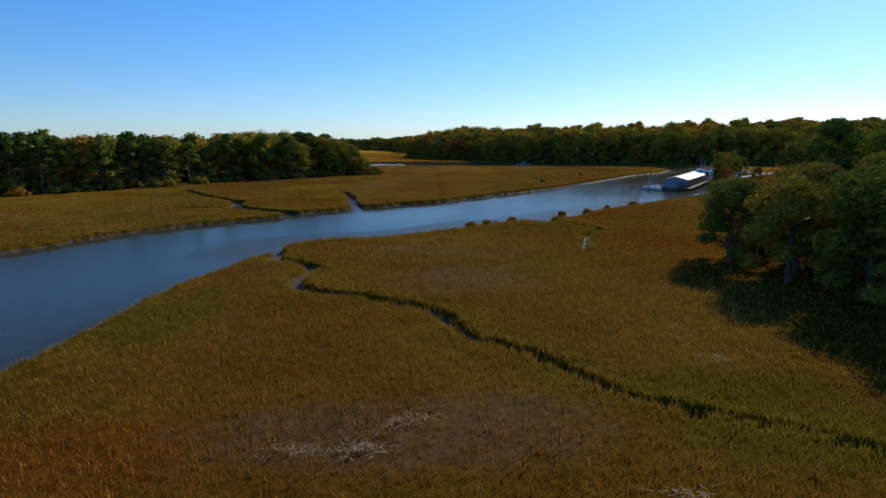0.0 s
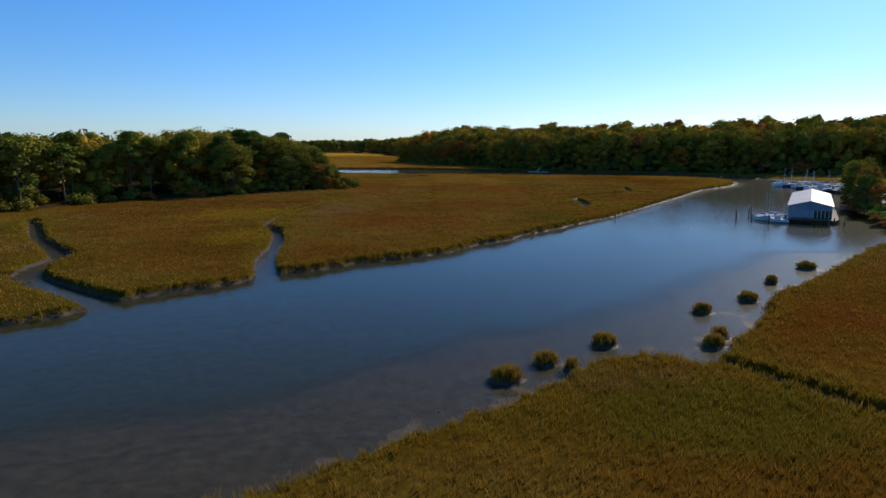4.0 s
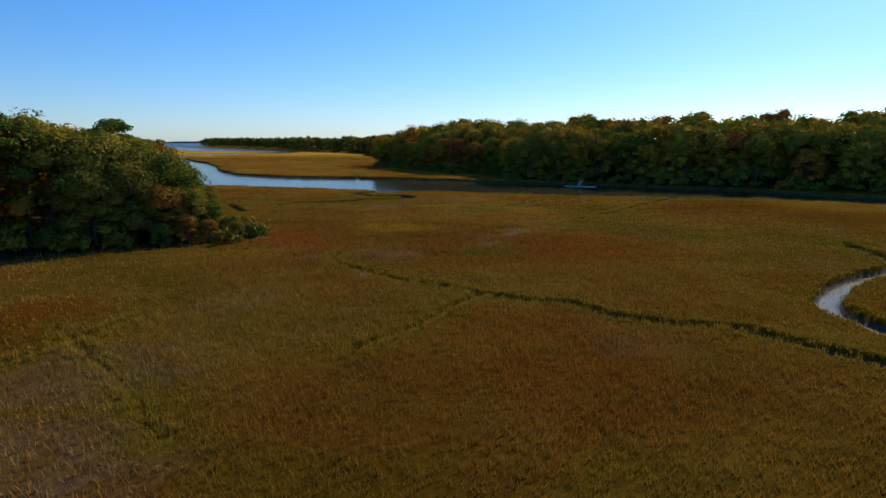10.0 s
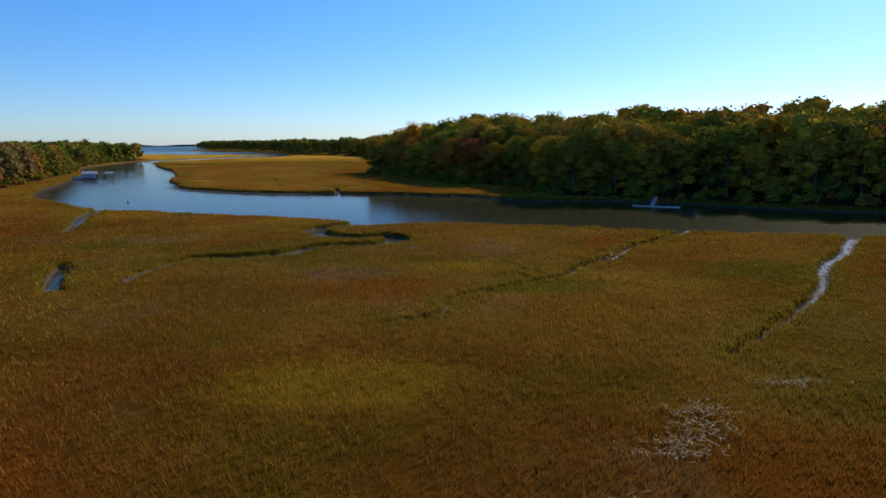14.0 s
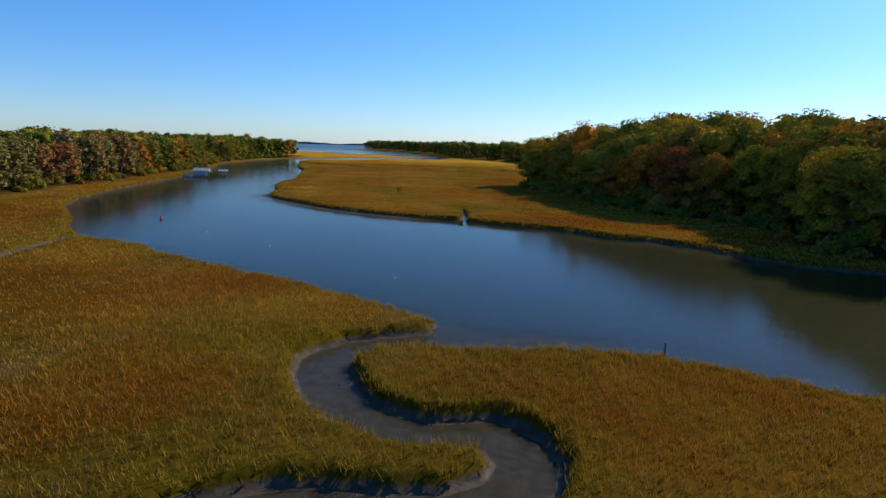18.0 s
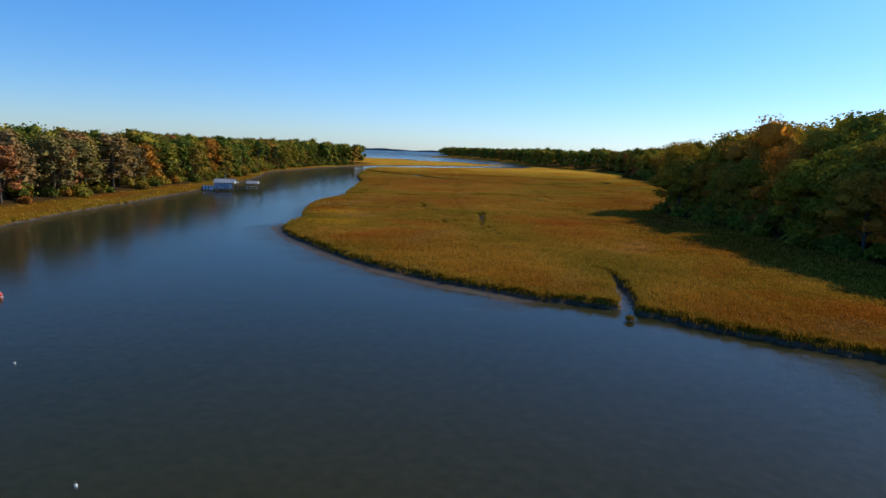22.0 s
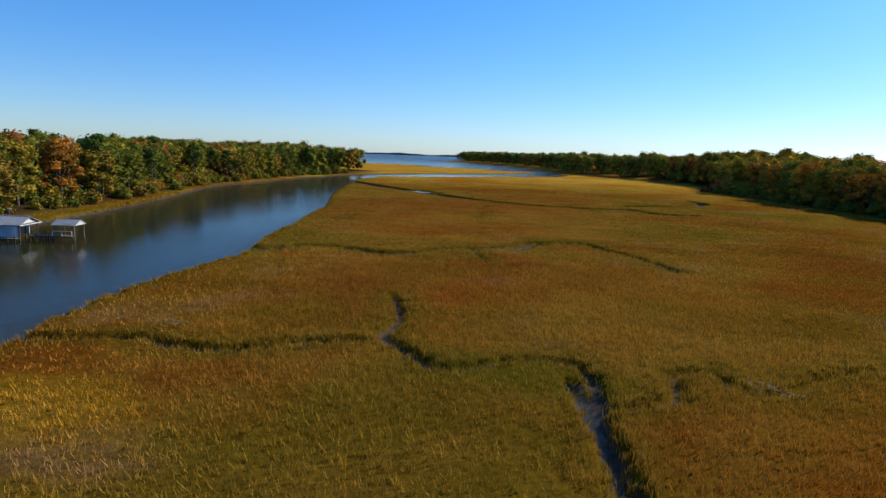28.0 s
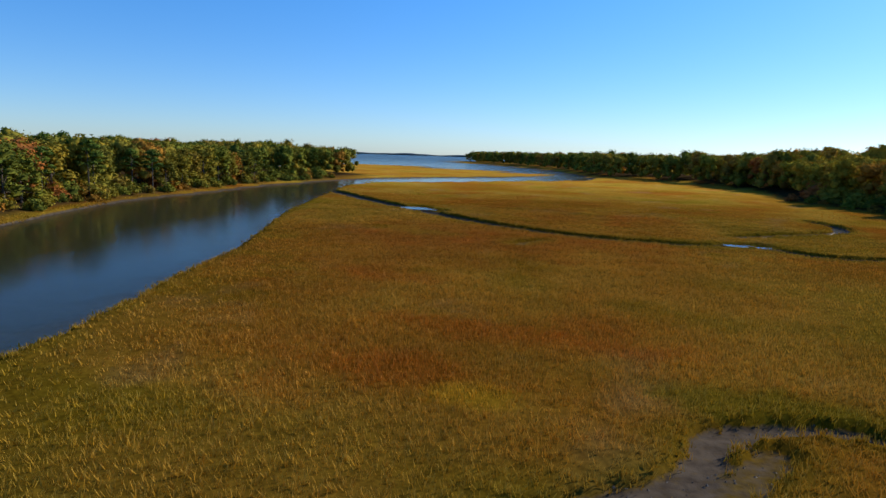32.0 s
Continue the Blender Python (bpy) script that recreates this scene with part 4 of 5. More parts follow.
def fringe(lines, step, label):
    """Taller, greener grass along the banks."""
    rng = np.random.RandomState(31)
    xs, ys = [], []
    for line in lines:
        for p, q in zip(line[:-1], line[1:]):
            n = int(np.hypot(*(q - p)) / step) + 1
            if n > 60 or abs(p[0]) > 325 or p[1] > 1000 or p[1] < 27:
                continue
            t = rng.rand(n)
            w = rng.normal(0, 1.0, n) * np.where(rng.rand(n) < 0.5, 0.7, 1.7)
            dx, dy = (q - p) / max(np.hypot(*(q - p)), 1e-6)
            xs.append(p[0] + (q - p)[0] * t - dy * w)
            ys.append(p[1] + (q - p)[1] * t + dx * w)
    x, y = np.concatenate(xs), np.concatenate(ys)
    z, wood, bank = land(x, y)
    m = (z > -1.42) & (z < 0.4) & (bank > -0.05) & (bank < 2.2) & ((bank < 0.9) | (rng.rand(len(x)) < 0.4)) & (wood < 0.8)
    return tufts("bank_grass", x[m], y[m], z[m], np.clip(1.25 - bank[m] / 2.5, 0, 1), 8, 0.58, 0.05, 0.2, label)


fringe([EAST_LAND, WEST_LAND] + [c[0] for c in CREEK_LINES], 0.07, "taller yellow green cordgrass along the creek banks")


rng = np.random.RandomState(6)
hx, hy = [], []
for x, y, r in HUMMOCKS:
    n = int(40 * r * r) + 8
    g, k = rng.uniform(0, 6.28, n), np.sqrt(rng.rand(n)) * r * PLAN * 0.62
    hx.append(x * PLAN + k * np.cos(g)), hy.append(y * PLAN + k * np.sin(g) * 0.8)
hx, hy = np.concatenate(hx), np.concatenate(hy)
tufts("hummock_grass", hx, hy, land(hx, hy)[0], np.full(len(hx), 0.9), 9, 0.5, 0.05, 0.16, "green cordgrass clumps on mud hummocks in the shallows")

STRAW = make_plain("bleached_straw", (0.14, 0.10, 0.055), (0.27, 0.205, 0.12), 3.0, 0.95)


def wrack(spots):
    """Mats of flattened, bleached stems; spots: place on the plan and size."""
    rng = np.random.RandomState(9)
    vs = []
    for x, y, w, h in spots:
        n = int(30 * w * h)
        px, py = x * PLAN + rng.normal(0, w * 0.5, n), y * PLAN + rng.normal(0, h * 0.5, n)
        pz = land(px, py)[0] + rng.uniform(0.12, 0.42, n)
        g, l, t = rng.uniform(0, 6.28, n), rng.uniform(0.3, 0.8, n), rng.uniform(-0.12, 0.2, n)
        c, d = np.cos(g), np.sin(g)
        vs.append(np.stack([np.stack([px - d * 0.04, py + c * 0.04, pz], 1), np.stack([px + d * 0.04, py - c * 0.04, pz], 1), np.stack([px + c * l, py + d * l, pz + t], 1)], 1).reshape(-1, 3))
    v = np.concatenate(vs)
    tagged(new("wrack", mesh_from("wrack", v, np.arange(len(v)).reshape(-1, 3), STRAW)), "bleached flattened straw lying in mats on the marsh", "straw", kind="stuff")



# ---- building helpers ----
def part(name, bm, material, parent, label=""):
    """Links a bmesh as one mesh object under a thing or under a part."""
    me = bpy.data.meshes.new(name)
    bm.normal_update()
    bm.to_mesh(me)
    bm.free()
    me.materials.append(material)
    return link(name, me, parent, label)


def top(name, m, label, category, group=""):
    ob = tagged(new(name), label, category, group)
    ob.matrix_world = m
    return ob


def block(bm, x0, x1, y0, y1, z0, z1, bevel=0.0):
    """A box between two corners, its edges broken by a bevel."""
    made = bmesh.ops.create_cube(bm, size=1.0)["verts"]
    for v in made:
        v.co = Vector(((x0 + x1) / 2 + v.co.x * (x1 - x0), (y0 + y1) / 2 + v.co.y * (y1 - y0), (z0 + z1) / 2 + v.co.z * (z1 - z0)))
    if bevel:
        bmesh.ops.bevel(bm, geom=list({e for v in made for e in v.link_edges}), offset=bevel, segments=1, affect="EDGES")
    return bm


def boxed(*a, bevel=0.02):
    return block(bmesh.new(), *a, bevel=bevel)


def rod(a, b, ra, rb=None, sides=8):
    """A round bar from a to b."""
    bm = bmesh.new()
    a, b = Vector(a), Vector(b)
    rb = ra if rb is None else rb
    turn = (b - a).to_track_quat("Z", "Y").to_matrix().to_4x4()
    bmesh.ops.create_cone(bm, cap_ends=True, segments=sides, radius1=ra, radius2=rb, depth=(b - a).length, matrix=Matrix.Translation((a + b) / 2) @ turn)
    return bm


def slab(points, thick):
    """A plate through the points, with a thickness along its normal."""
    bm = bmesh.new()
    f = bm.faces.new([bm.verts.new(p) for p in points])
    f.normal_update()
    n = f.normal.copy()
    out = bmesh.ops.extrude_face_region(bm, geom=[f])["geom"]
    bmesh.ops.translate(bm, verts=[g for g in out if isinstance(g, bmesh.types.BMVert)], vec=-n * thick)
    bmesh.ops.recalc_face_normals(bm, faces=bm.faces)
    return bm


def height(x, y):
    return float(land(np.array([float(x)]), np.array([float(y)]))[0][0])


WOOD_GREY = make_plain("weathered_wood", (0.13, 0.11, 0.09), (0.27, 0.24, 0.20), 5.0, 0.85, stretch=(1, 6, 1))
PILE_WOOD = make_plain("piling_wood", (0.07, 0.055, 0.04), (0.16, 0.13, 0.10), 5.0, 0.85, stretch=(1, 1, 0.2))
METAL_ROOF = make_plain("grey_metal_roof", (0.22, 0.235, 0.24), (0.31, 0.325, 0.33), 2.0, 0.5, 0.0, bump=0.05)
PALE_ROOF = make_plain("pale_metal_roof", (0.20, 0.19, 0.20), (0.29, 0.28, 0.28), 1.2, 0.5, 0.0, bump=0.05)
BLUE_SIDING = make_plain("blue_siding", (0.46, 0.51, 0.58), (0.58, 0.63, 0.70), 3.0, 0.6, stretch=(0.3, 0.3, 8))
GREY_SIDING = make_plain("blue_grey_siding", (0.16, 0.21, 0.27), (0.25, 0.30, 0.36), 3.0, 0.6, stretch=(8, 8, 0.3))
WHITE = make_plain("white_paint", (0.62, 0.62, 0.60), (0.80, 0.80, 0.78), 3.0, 0.5, bump=0.05)
HULL_WHITE = make_plain("white_hull", (0.62, 0.63, 0.64), (0.80, 0.80, 0.80), 2.0, 0.25, bump=0.02)
HULL_BLUE = make_plain("navy_hull", (0.02, 0.035, 0.09), (0.03, 0.05, 0.12), 2.0, 0.3, bump=0.02)
CANVAS = make_plain("blue_canvas", (0.03, 0.06, 0.16), (0.05, 0.09, 0.22), 5.0, 0.85)
DARK_GLASS = make_plain("dark_glass", (0.012, 0.014, 0.018), (0.02, 0.024, 0.03), 1.0, 0.08, bump=0.0)
ALU = make_plain("aluminium", (0.45, 0.46, 0.47), (0.6, 0.6, 0.6), 3.0, 0.35, 0.8, bump=0.03)
ASPHALT = make_plain("pale_gravel_road", (0.26, 0.24, 0.21), (0.40, 0.37, 0.33), 3.0, 0.95)
RED = make_plain("red_buoy_paint", (0.45, 0.03, 0.04), (0.60, 0.05, 0.05), 3.0, 0.5)
TYRE = make_plain("tyre_rubber", (0.012, 0.012, 0.012), (0.03, 0.03, 0.03), 6.0, 0.9)
CAR_PAINT = make_plain("silver_car_paint", (0.40, 0.42, 0.44), (0.48, 0.50, 0.52), 2.0, 0.3, 0.3, bump=0.0)
BRICK_WALL = make_plain("brown_wall_boards", (0.10, 0.07, 0.05), (0.18, 0.13, 0.09), 4.0, 0.85, stretch=(0.5, 0.5, 6))
CLOD = make_plain("dried_mud", (0.07, 0.056, 0.042), (0.17, 0.145, 0.115), 5.0, 0.95, bump=0.6)


# ---- boathouse on the west shore ----
def piling(x, y, high, parent=None, r=0.14, low=-2.6, cap=True):
    """A round timber pile with a worn conical head."""
    if parent is None:
        t = top("piling", pose(x, y, low), "weathered round timber pile standing in the river", "piling", "river piles")
        part("shaft", rod((0, 0, 0), (0, 0, high - low), r, r * 0.9), PILE_WOOD, t)
        part("pile_head", rod((0, 0, high - low), (0, 0, high - low + 0.12), r * 0.92, r * 0.3), WOOD_GREY, t)
        return t
    return part("piling", rod((x, y, low), (x, y, high), r, r * 0.9), PILE_WOOD, parent)


def planks(parent, x0, x1, y0, y1, z, across=True, width=0.24, thick=0.05):
    """Deck boards, each a part, over two bearers."""
    n = int((x1 - x0 if across else y1 - y0) / width)
    me = None
    for k in range(n):
        if me is None:
            bm = boxed(0, width - 0.02, 0, y1 - y0, 0, thick, bevel=0.006) if across else boxed(0, x1 - x0, 0, width - 0.02, 0, thick, bevel=0.006)
            first = part("plank", bm, WOOD_GREY, parent)
            me, ob = first.data, first
        else:
            ob = link("plank", me, parent)
        ob.location = (x0 + k * width, y0, z) if across else (x0, y0 + k * width, z)
    for s in (0.15, 0.85):
        if across:
            part("bearer", boxed(x0, x1, y0 + (y1 - y0) * s - 0.08, y0 + (y1 - y0) * s + 0.08, z - 0.2, z - 0.01), PILE_WOOD, parent)
        else:
            part("bearer", boxed(x0 + (x1 - x0) * s - 0.08, x0 + (x1 - x0) * s + 0.08, y0, y1, z - 0.2, z - 0.01), PILE_WOOD, parent)


# local axes: x along the wall that faces the river, y towards the shore
HOUSE = pose(-195.1, 672.2, 0, 0, 0, 24)
L, D, FLOOR, EAVE, RIDGE = 6.9, 5.6, -0.85, 1.55, 2.6
bh = top("boathouse", HOUSE, "blue boarded boathouse with a grey metal gable roof on piles", "boathouse")
part("wall", boxed(0, L - 0.3, 0, 0.14, FLOOR, EAVE), BLUE_SIDING, bh, "blue horizontal board wall facing the river")
part("wall", boxed(0, L - 1.6, D - 0.14, D, FLOOR, EAVE), BLUE_SIDING, bh)
part("wall", boxed(0, 0.14, 0.14, D - 0.14, FLOOR, EAVE), BLUE_SIDING, bh)
for k in range(10):
    part("siding_board", boxed(0.02, L - 0.32, -0.035, -0.002, FLOOR + 0.245 * k, FLOOR + 0.245 * k + 0.225, bevel=0.008), BLUE_SIDING, bh)
part("gable", slab([(-0.02, 0, EAVE), (-0.02, D, EAVE), (-0.02, D / 2, RIDGE)], 0.12), BLUE_SIDING, bh)
part("gable", slab([(L, 0, EAVE - 0.05), (L, D, EAVE - 0.05), (L, D / 2, RIDGE - 0.02)], 0.12), WHITE, bh, "white boarded gable over the open end")
for side in (0, 1):
    y0, y1 = (-0.45, D / 2) if side == 0 else (D + 0.45, D / 2)
    z0 = EAVE - 0.18
    part("roof", slab([(-0.4, y0, z0), (L + 0.4, y0, z0), (L + 0.4, y1, RIDGE + 0.06), (-0.4, y1, RIDGE + 0.06)] if side == 0 else [(L + 0.4, y0, z0), (-0.4, y0, z0), (-0.4, y1, RIDGE + 0.06), (L + 0.4, y1, RIDGE + 0.06)], 0.08), METAL_ROOF, bh)
    for k in range(10):
        x = -0.3 + k * 0.82
        part("roof_seam", rod((x, y0, z0 + 0.03), (x, y1, RIDGE + 0.09), 0.025, sides=4), METAL_ROOF, bh)
part("ridge_cap", rod((-0.4, D / 2, RIDGE + 0.08), (L + 0.4, D / 2, RIDGE + 0.08), 0.09, sides=6), METAL_ROOF, bh)
part("fascia", boxed(L + 0.36, L + 0.44, -0.45, D + 0.45, EAVE - 0.32, EAVE - 0.16), WHITE, bh)
for x in (0.1, L / 3, 2 * L / 3, L - 0.1):
    for y in (0.1, D - 0.1):
        piling(x, y, EAVE if x > 4.5 else FLOOR, bh, 0.13)
planks(bh, -0.3, L + 0.2, -1.3, -0.1, FLOOR - 0.1)
for k in range(6):
    piling(0.2 + k * 1.3, -1.25, FLOOR + (0.75 if k % 2 else 0.3), bh, 0.12)
part("door", boxed(5.6, 6.3, -0.06, -0.036, FLOOR, FLOOR + 1.95), WHITE, bh, "pale plank door in the river wall")
part("wind_vane_pole", rod((3.3, D / 2 + 0.4, RIDGE), (3.3, D / 2 + 0.4, RIDGE + 1.3), 0.03), ALU, bh)
part("lamp_head", boxed(3.05, 3.55, D / 2 + 0.3, D / 2 + 0.5, RIDGE + 1.25, RIDGE + 1.45), WHITE, bh)

lift = top("covered_boat_lift", HOUSE @ pose(11.2, 3.2, 0), "small open boat lift with a grey gable roof on posts", "boat shelter")
for x in (0, 3.6):
    for y in (0, 3.4):
        part("post", boxed(x - 0.08, x + 0.08, y - 0.08, y + 0.08, -2.6, 1.25), WOOD_GREY, lift)
part("roof", slab([(-0.4, -0.4, 1.2), (4.0, -0.4, 1.2), (4.0, 1.7, 2.1), (-0.4, 1.7, 2.1)], 0.07), METAL_ROOF, lift)
part("roof", slab([(4.0, 3.8, 1.2), (-0.4, 3.8, 1.2), (-0.4, 1.7, 2.1), (4.0, 1.7, 2.1)], 0.07), METAL_ROOF, lift)
part("gable", slab([(3.9, -0.3, 1.15), (3.9, 3.7, 1.15), (3.9, 1.7, 2.02)], 0.06), WHITE, lift, "white gable triangle")
planks(lift, -0.2, 3.9, -1.1, 0.0, -0.75)
for x in (0.2, 1.9, 3.7):
    part("rail_post", boxed(x - 0.05, x + 0.05, -1.1, -1.0, -0.8, 0.2), WHITE, lift)
part("hand_rail", boxed(0.2, 3.7, -1.1, -1.02, 0.16, 0.24), WHITE, lift)

walkway = top("dock_walkway", HOUSE @ pose(6.9, 2.0, 0), "weathered plank walkway on piles between boathouse and lift", "dock")
planks(walkway, 0.2, 4.2, 0, 1.1, -0.72)
for x in (0.4, 1.6, 2.8, 4.0):
    for y in (-0.05, 1.15):
        piling(x, y, -0.2 if y < 0 else 0.2, walkway, 0.11)

raft = top("floating_dock", HOUSE @ pose(-3.6, -3.2, 0), "low floating dock with a white ladder beside the boathouse", "dock")
planks(raft, 0, 5.6, 0, 0.9, -1.3)
part("float", boxed(0.1, 5.5, 0.1, 0.8, -1.6, -1.32), PILE_WOOD, raft)
part("ramp", slab([(2.6, 0.9, -1.2), (3.5, 0.9, -1.2), (3.5, 4.6, -0.4), (2.6, 4.6, -0.4)], 0.06), WHITE, raft, "white sloping gangway")
for x in (2.6, 3.5):
    part("hand_rail", rod((x, 0.9, -0.35), (x, 4.6, 0.45), 0.03), ALU, raft)
    for k in range(4):
        part("rail_post", rod((x, 0.95 + k * 1.2, -1.2 + k * 0.26), (x, 0.95 + k * 1.2, -0.34 + k * 0.26), 0.025), ALU, raft)
for x in (0.05, 5.5):
    piling(x, -0.1, 0.3, raft, 0.12)
terrace = top("bulkhead_terrace", HOUSE @ pose(-4.7, 1.2, 0), "pale timber bulkhead terrace at the shore end", "deck")
part("deck", boxed(0, 4.6, 0, 4.2, -0.85, -0.6), WOOD_GREY, terrace)
part("bulkhead", boxed(0, 4.6, -0.12, 0, -2.2, 0.15), WHITE, terrace, "pale vertical bulkhead boards")
for k in range(5):
    part("post", boxed(0.1 + k * 1.1, 0.24 + k * 1.1, -0.26, -0.12, -2.2, 0.35), PILE_WOOD, terrace)


# ---- marina on the east shore ----
AX = -30.0
SHED = pose(87.0, 239.0, 0, 0, 0, AX)          # y along the shed, away from its front
W, LONG, DECK, EAVE2, RIDGE2 = 4.3, 42.0, -0.75, 2.2, 3.35
shed = top("marina_shed", SHED, "long covered boat shed with pale metal gable roof over water", "boat shed")
for side, mat in ((-1, METAL_ROOF), (1, PALE_ROOF)):
    for k in range(10):
        y0, y1 = -0.6 + k * 4.3, -0.6 + (k + 1) * 4.3
        e, r = (side * (W + 0.5), EAVE2 - 0.1), (0.0, RIDGE2)
        pts = [(e[0], y0, e[1]), (e[0], y1, e[1]), (r[0], y1, r[1]), (r[0], y0, r[1])]
        part("roof_sheet", slab(pts if side < 0 else pts[::-1], 0.06), PALE_ROOF, shed)
part("gable", slab([(-W, 0, EAVE2 - 0.2), (W, 0, EAVE2 - 0.2), (0, 0, RIDGE2 - 0.08)], -0.1), GREY_SIDING, shed, "blue grey boarded gable")
part("wall", boxed(-W, 0.6, 0, 0.12, DECK + 0.1, EAVE2 - 0.2), GREY_SIDING, shed)
part("wall", boxed(0.6, W, 0, 0.12, DECK + 1.9, EAVE2 - 0.2), GREY_SIDING, shed)
part("window_band", boxed(0.7, W - 0.1, 0.02, 0.1, DECK + 0.15, DECK + 1.85), DARK_GLASS, shed, "dark glazed band in the front wall")
for k in range(5):
    part("mullion", boxed(0.65 + k * 0.78, 0.73 + k * 0.78, -0.03, 0.02, DECK + 0.1, DECK + 1.9), WHITE, shed)
for k in range(11):
    for x in (-W, W):
        piling(x, 0.4 + k * 4.1, EAVE2 - 0.1, shed, 0.13)
for k in range(10):
    part("tie_beam", boxed(-W, W, 0.3 + k * 4.1, 0.5 + k * 4.1, EAVE2 - 0.3, EAVE2 - 0.12), WOOD_GREY, shed)
quay = top("marina_dock", SHED, "grey plank dock round the boat shed on short piles", "dock")
planks(quay, -W - 3.0, W + 1.2, -2.0, -0.1, DECK - 0.1, width=0.4)
planks(quay, W + 0.15, W + 1.6, 0, 42, DECK - 0.1, across=False, width=0.5)
for k in range(8):
    piling(-W - 2.8 + k * 2.0, -2.0, DECK + (0.6 if k % 3 == 0 else -0.05), quay, 0.13)
for k in range(10):
    piling(W + 1.65, 2 + k * 4.2, DECK + 0.3, quay, 0.12)


def hull(bm, length, beam, deep, sheer=0.25):
    """A boat's body: sections lofted from stern to a pointed bow (bow towards +x)."""
    rows = []
    for k in range(9):
        t = k / 8
        w = beam / 2 * (1 - max(0, (t - 0.45) / 0.55) ** 2.2) * (0.86 + 0.14 * min(1, t * 3))
        z = sheer * t * t
        x = length * (t - 0.5)
        rows.append([bm.verts.new(p) for p in ((x, -w, deep * 0.55 + z), (x, -w * 0.82, 0.05), (x, 0, -deep * 0.35 + 0.3 * max(0, t - 0.75)), (x, w * 0.82, 0.05), (x, w, deep * 0.55 + z))])
    for a, b in zip(rows, rows[1:]):
        for i in range(4):
            bm.faces.new((a[i], a[i + 1], b[i + 1], b[i]))
        bm.faces.new((a[4], a[0], b[0], b[4]))
    bm.faces.new(rows[0])
    bmesh.ops.remove_doubles(bm, verts=bm.verts, dist=0.001)
    bmesh.ops.recalc_face_normals(bm, faces=bm.faces)
    return bm


def sailing_boat(m, length, mast, label, blue=False, covered=True):
    b = top("sailing_boat", m, label, "sailing boat", "boats at the marina")
    h = length * 0.13
    part("hull", hull(bmesh.new(), length, length * 0.32, h * 1.5), HULL_BLUE if blue else HULL_WHITE, b)
    part("cabin", boxed(-0.12 * length, 0.22 * length, -0.1 * length, 0.1 * length, h * 0.75, h * 1.35, bevel=0.08), HULL_WHITE, b)
    for s in (-1, 1):
        part("cabin_window", boxed(-0.06 * length, 0.16 * length, s * 0.1 * length - 0.012, s * 0.1 * length + 0.012, h * 0.98, h * 1.2), DARK_GLASS, b)
    part("cockpit", boxed(-0.42 * length, -0.14 * length, -0.08 * length, 0.08 * length, h * 0.72, h * 0.86), WOOD_GREY, b)
    part("mast", rod((0.08 * length, 0, h * 0.8), (0.08 * length, 0, mast), 0.07, 0.045), ALU, b)
    part("boom", rod((0.08 * length, 0, h * 2.0), (-0.36 * length, 0, h * 2.0), 0.05), ALU, b)
    if covered:
        part("furled_sail", rod((0.05 * length, 0, h * 2.15), (-0.34 * length, 0, h * 2.1), 0.13, 0.09), CANVAS, b, "blue canvas cover on the furled sail")
    for e in ((0.49 * length, 0, h * 0.95), (-0.48 * length, 0, h * 0.8), (0.06 * length, -0.15 * length, h * 0.8), (0.06 * length, 0.15 * length, h * 0.8)):
        part("stay", rod(e, (0.08 * length, 0, mast * 0.97), 0.012, sides=4), ALU, b)
    part("spreader", rod((0.08 * length, -0.09 * length, mast * 0.6), (0.08 * length, 0.09 * length, mast * 0.6), 0.025), ALU, b)
    return b


def motor_boat(m, length, label):
    b = top("motor_boat", m, label, "motor boat", "boats at the marina")
    h = length * 0.16
    part("hull", hull(bmesh.new(), length, length * 0.36, h * 1.4), HULL_WHITE, b)
    part("cabin", boxed(-0.1 * length, 0.2 * length, -0.12 * length, 0.12 * length, h * 0.7, h * 1.9, bevel=0.1), HULL_WHITE, b)
    part("windscreen", slab([(0.21 * length, -0.1 * length, h * 1.25), (0.21 * length, 0.1 * length, h * 1.25), (0.17 * length, 0.09 * length, h * 1.85), (0.17 * length, -0.09 * length, h * 1.85)], 0.02), DARK_GLASS, b)
    part("roof", boxed(-0.22 * length, 0.2 * length, -0.13 * length, 0.13 * length, h * 1.95, h * 2.05), CANVAS, b)
    part("outboard_motor", boxed(-0.56 * length, -0.49 * length, -0.12, 0.12, h * 0.2, h * 1.1, bevel=0.05), DARK_GLASS, b)
    return b


AT = SHED @ pose(0, 0, WATER_Z)
sailing_boat(AT @ pose(-8.6, -1.6, 0.1, 0, 0, 172), 6.4, 6.6, "white sailing boat with furled sail moored beside the dock")
sailing_boat(AT @ pose(-8.2, 2.2, 0.1, 0, 0, 176), 6.0, 6.2, "white sailing boat with bare mast tied up at the shed", covered=False)
motor_boat(AT @ pose(-6.2, -3.9, 0.1, 0, 0, 170), 4.4, "small white motor boat with canvas roof at the dock")
sailing_boat(AT @ pose(-7.8, 6.4, 0.1, 0, 0, 180), 5.8, 5.8, "navy blue sailing boat moored along the shed", blue=True)
for x, y, z in ((-15.4, -2.6, 0.6), (-13.2, 4.6, 0.5), (-13.0, 8.6, 0.7), (-8.2, -4.8, 0.2), (-11.8, -4.4, 0.0)):
    p = SHED @ Vector((x, y, 0))
    piling(p.x, p.y, z)
rng = np.random.RandomState(77)
pier = top("marina_pier", pose(116 * PLAN, 252 * PLAN, 0, 0, 0, -6), "long low pier with berths beyond the boat shed", "dock")
planks(pier, -0.8, 0.8, 0, 52, DECK - 0.1, across=False, width=0.6)
